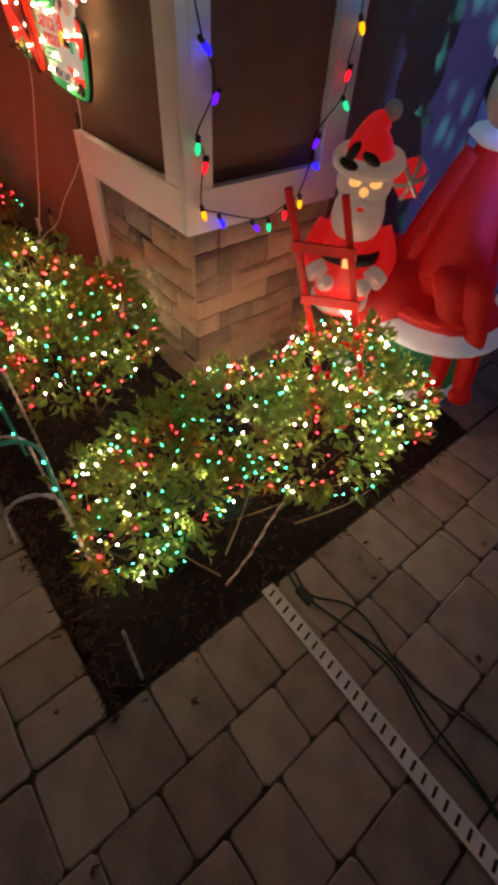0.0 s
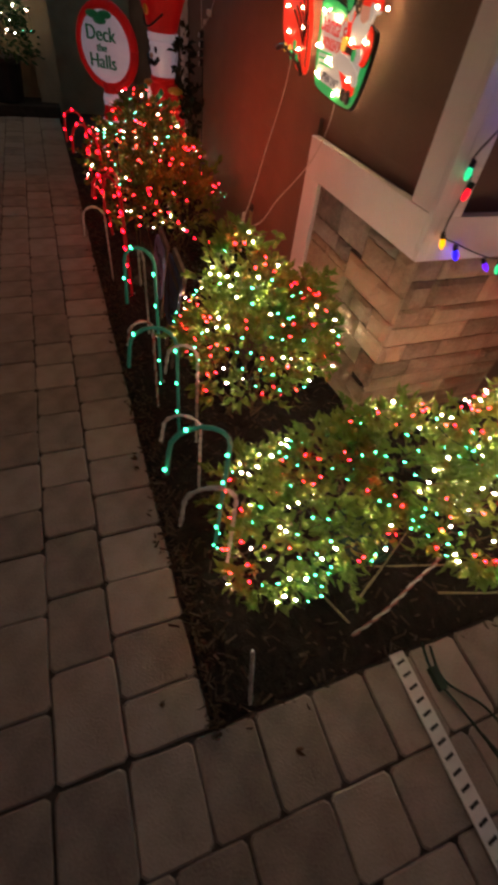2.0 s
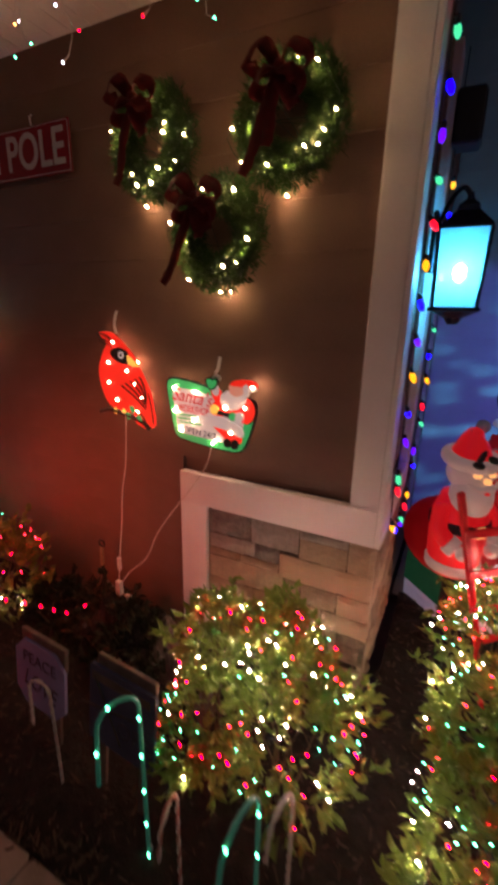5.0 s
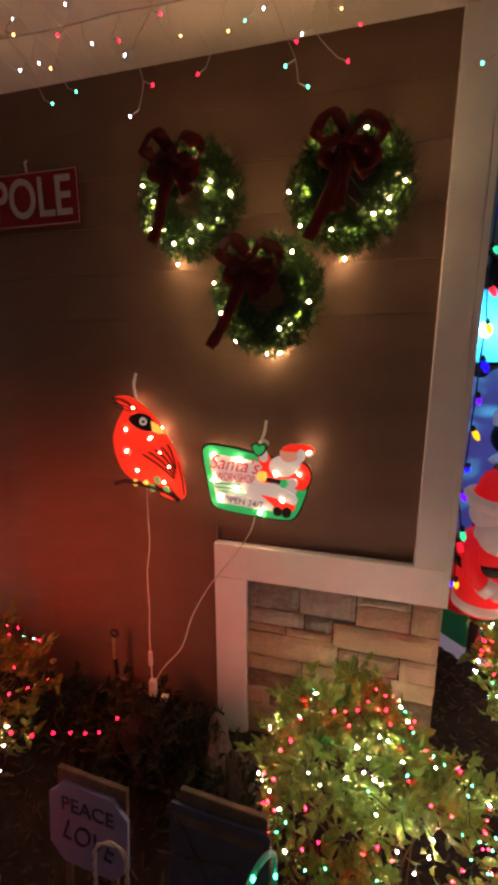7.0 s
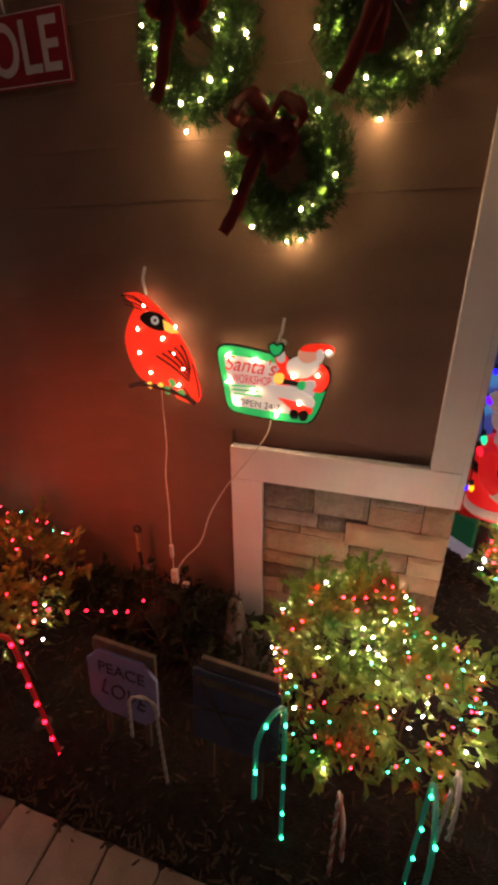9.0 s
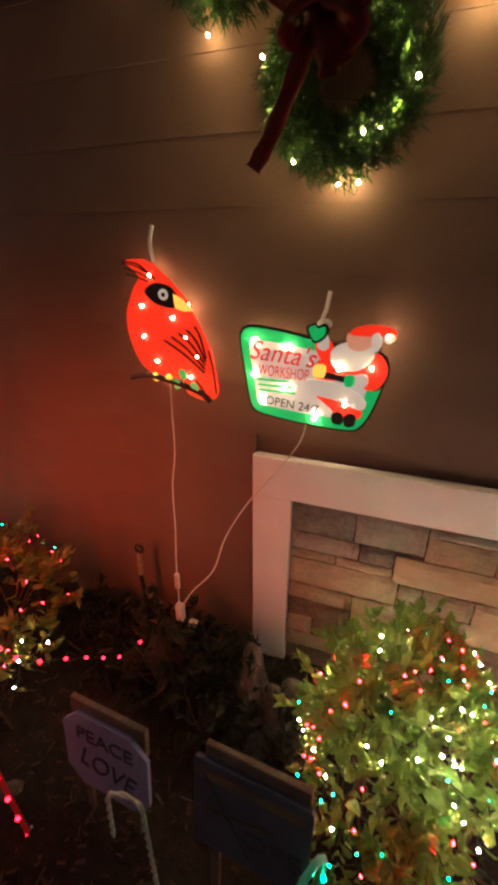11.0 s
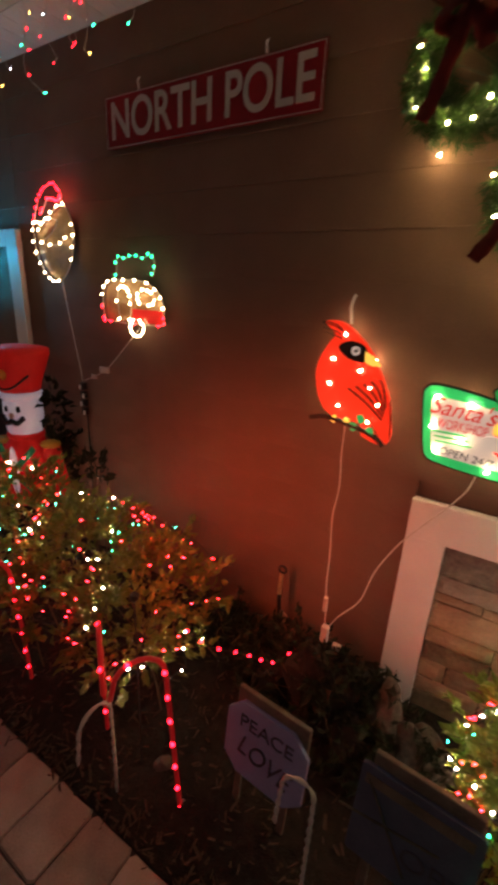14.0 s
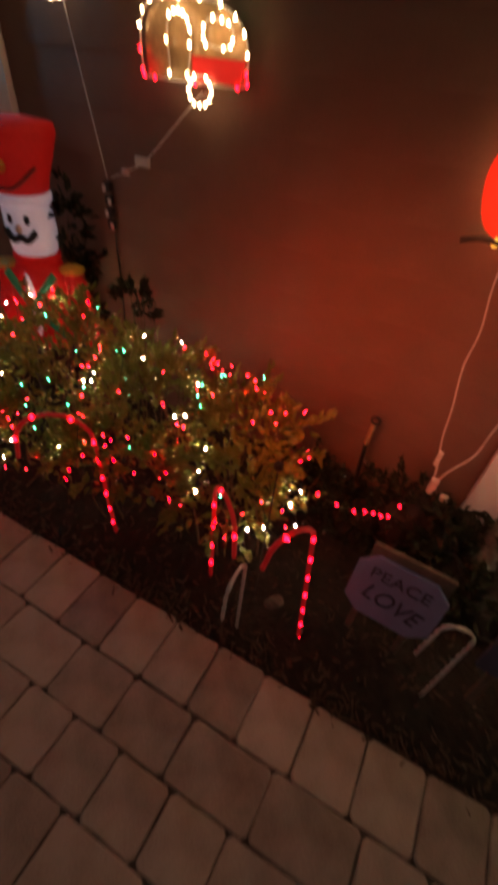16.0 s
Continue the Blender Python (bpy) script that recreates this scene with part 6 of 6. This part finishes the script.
# red wooden sled leaning among the leaves: two runners, slats between them
sled = tagged(empty("wooden_sled", (0.46, 0.40, 0.0)), "red painted wooden sled standing upright in the shrub", "sled")
TOPS = (Vector((-0.185, -0.167, 1.036)), Vector((-0.037, -0.037, 1.033)))
FEET = (Vector((0.005, -0.005, 0.22)), Vector((0.155, 0.125, 0.22)))
for a, b in zip(TOPS, FEET):
    d = (b - a).normalized()
    side = (TOPS[1] - TOPS[0]).normalized()
    side = (side - d * side.dot(d)).normalized()
    m = Matrix((side, d.cross(side), d)).transposed().to_4x4()
    m.translation = a
    bm = bmesh.new()
    box(bm, -0.014, 0.014, -0.011, 0.011, 0.0, (b - a).length, 0.004, m)
    tube(bm, smooth_line([b, b + Vector((0.01, -0.03, -0.10)), b + Vector((0.03, -0.10, -0.17)), b + Vector((0.04, -0.18, -0.15))], 5), 0.013, 8)
    part("runner", bm, M_RED_PAINT, sled)
for k in (0.23, 0.48, 0.72, 0.93):
    a, b = TOPS[0].lerp(FEET[0], k), TOPS[1].lerp(FEET[1], k)
    way = (b - a).normalized()
    up = Vector((0, 0, 1)) - way * way.z
    up.normalize()
    m = Matrix((way, up.cross(way), up)).transposed().to_4x4()
    m.translation = a
    bm = bmesh.new()
    box(bm, -0.02, (b - a).length + 0.02, -0.020, -0.0115, -0.021, 0.021, 0.003, m)
    part("slat", bm, M_RED_PAINT, sled)

# projector that throws ripples on the recess: a housing and its pierced disc
projector = tagged(empty("light_projector", (2.9, 0.72, 1.55)), "black stake projector that throws blue ripples", "projector")
aim = look((0, 0, 0), (0.33 - 2.9, 1.9 - 0.72, 1.15 - 1.55))
bm = bmesh.new()
cells, step = 100, 0.0015
vs = {}
for i in range(cells):
    for k in range(cells):
        if noise.noise(Vector((i * 0.62, k * 0.30, 2.0))) < 0.36:
            q = []
            for c in ((i, k), (i + 1, k), (i + 1, k + 1), (i, k + 1)):
                if c not in vs:
                    vs[c] = bm.verts.new(aim @ Vector(((c[0] - cells / 2) * step, (c[1] - cells / 2) * step, -0.15)))
                q.append(vs[c])
            bm.faces.new(q)
part("pierced_disc", bm, M_BLACK, projector)
bm = bmesh.new(); tube(bm, [aim @ Vector((0, 0, 0.05)), aim @ Vector((0, 0, 0.16))], 0.05, 14); part("housing", bm, M_BLACK, projector)
bm = bmesh.new(); tube(bm, [aim @ Vector((0, 0, 0.10)), aim @ Vector((0, 0, 0.10)) + Vector((0, 0, -1.61))], 0.012, 8); part("stake", bm, M_BLACK, projector)

# lit potted tree on the porch
BLOBS_T = tuple((-5.96, -1.55, 0.66 + 0.24 * k, 0.46 - 0.07 * k, 0.46 - 0.07 * k, 0.24) for k in range(6))
tr = random.Random(4)
tree = tagged(empty("potted_tree", (-5.96, -1.55, 0.10)), "small potted evergreen tree with warm lights on the porch", "tree")
bm = bmesh.new(); tube(bm, [(0, 0, 0.3), (0, 0, 1.6)], 0.03, 8, taper=0.01); part("trunk", bm, M_STEM, tree)
bm = bmesh.new()
for k in range(3200):
    c, rad, d = on_blob(tr.choice(BLOBS_T), tr, -0.6)
    p = Vector([c[i] + rad[i] * d[i] * tr.uniform(0.5, 1.05) for i in range(3)]) - Vector((-5.96, -1.55, 0.10))
    add_leaf(bm, p, d + Vector((tr.gauss(0, 0.4), tr.gauss(0, 0.4), -0.2)), tr, tr.uniform(0.05, 0.09))
part("crown", bm, M_NEEDLE, tree)
bm = bmesh.new(); lathe(bm, ((0.14, 0.0), (0.16, 0.02), (0.20, 0.36), (0.22, 0.38), (0.22, 0.42), (0.18, 0.42))); part("pot", bm, M_BLACK, tree)
light_string("warm white mini lights on the potted tree", BLOBS_T, 110, (0.92, 0.02, 0.06), 61)

# ---- pavers, one by one ----
prng = random.Random(17)
PAVERS = {}


def paver_mesh(w, d):
    """A tumbled paver; three outlines for each size."""
    key = (round(w, 3), round(d, 3), prng.randrange(3))
    if key not in PAVERS:
        b = bmesh.new()
        g, c, t = 0.0022, 0.0045, 0.05
        wob = [(prng.uniform(-0.0022, 0.0018), prng.uniform(-0.0022, 0.0018)) for _ in range(16)]
        def ring(inset, z, k):
            a, e = w / 2 - inset, d / 2 - inset
            pts = ((-a + k, -e), (-a / 3, -e), (a / 3, -e), (a - k, -e), (a, -e + k), (a, -e / 3), (a, e / 3), (a, e - k), (a - k, e), (a / 3, e), (-a / 3, e), (-a + k, e), (-a, e - k), (-a, e / 3), (-a, -e / 3), (-a, -e + k))
            return [b.verts.new((x + dx, y + dy, z)) for (x, y), (dx, dy) in zip(pts, wob)]
        lo, md, top = ring(g, -t, 0.013), ring(g, -c, 0.013), ring(g + c, 0.0, 0.013)
        for A, B in ((lo, md), (md, top)):
            for i in range(16):
                b.faces.new((A[i], A[(i + 1) % 16], B[(i + 1) % 16], B[i]))
        b.faces.new(top)
        me = bpy.data.meshes.new("paver")
        b.to_mesh(me); b.free()
        me.materials.append(M_PAVER)
        PAVERS[key] = me
    return PAVERS[key]


laid = []
# rows along the front of the bed
y, first = -1.03, True
widths = [0.235, 0.185, 0.185, 0.235, 0.185, 0.235, 0.185, 0.235, 0.185, 0.235, 0.185, 0.235, 0.185]
for ri, w in enumerate(widths):
    x = 1.025
    while x > -5.69:
        L = (0.148 if x > 1.0 else 0.188) if ri == 0 else prng.choice((0.188, 0.188, 0.235, 0.285))
        if x - L < -5.69:
            L = x + 5.69
            if L < 0.06:
                break
        laid.append((x - L / 2, y - w / 2, L, w))
        x -= L
    y -= w
# columns beside the bed
x = 1.028
for ci, w in enumerate([0.245, 0.19, 0.235, 0.19, 0.235, 0.19, 0.235, 0.19, 0.235, 0.19, 0.235, 0.19]):
    y = 1.87
    while y > -3.9:
        L = 0.185 if ci == 0 else prng.choice((0.188, 0.188, 0.235, 0.285))
        laid.append((x + w / 2, y - L / 2, w, L))
        y -= L
    x += w
# behind the bed, in the recess
y = 0.955
for w in (0.235, 0.185, 0.235, 0.185):
    x = 1.02
    while x > 0.06:
        L = prng.choice((0.188, 0.235, 0.285))
        L = L if x - L > 0.1 else x - 0.01
        laid.append((x - L / 2, y + w / 2, L, w))
        x -= L
    y += w
near = sorted(laid, key=lambda p: min(abs(p[1] + 1.4) + max(0, -2.2 - p[0], p[0] - 1.2), abs(p[0] - 1.4) + max(0, -1.6 - p[1], p[1] - 0.4)))
rest_v, rest_f = [], []
for k, (cx, cy, w, d) in enumerate(near):
    me = paver_mesh(w, d)
    m = pose(cx + prng.uniform(-.002, .002), cy + prng.uniform(-.002, .002), prng.uniform(-0.003, 0.002), prng.gauss(0, 0.45), prng.gauss(0, 0.45), prng.gauss(0, 0.5))
    if k < 300:
        piece("paver", me, pavement, m)
    else:
        n0 = len(rest_v)
        rest_v += [tuple(m @ v.co) for v in me.vertices]
        rest_f += [tuple(n0 + i for i in p.vertices) for p in me.polygons]
me = bpy.data.meshes.new("paver_field")
me.from_pydata(rest_v, [], rest_f)
me.materials.append(mat("far_concrete_paver", (0.225, 0.172, 0.143), 0.85, vary=0.45, scale=8, fine=150, bump=0.7, dist=0.005, tint=(0.29, 0.235, 0.20), island=0.4))
far = new("paver_field", me)
far.parent = pavement
tagged(far, "tumbled brown concrete pavers further off", kind="stuff")
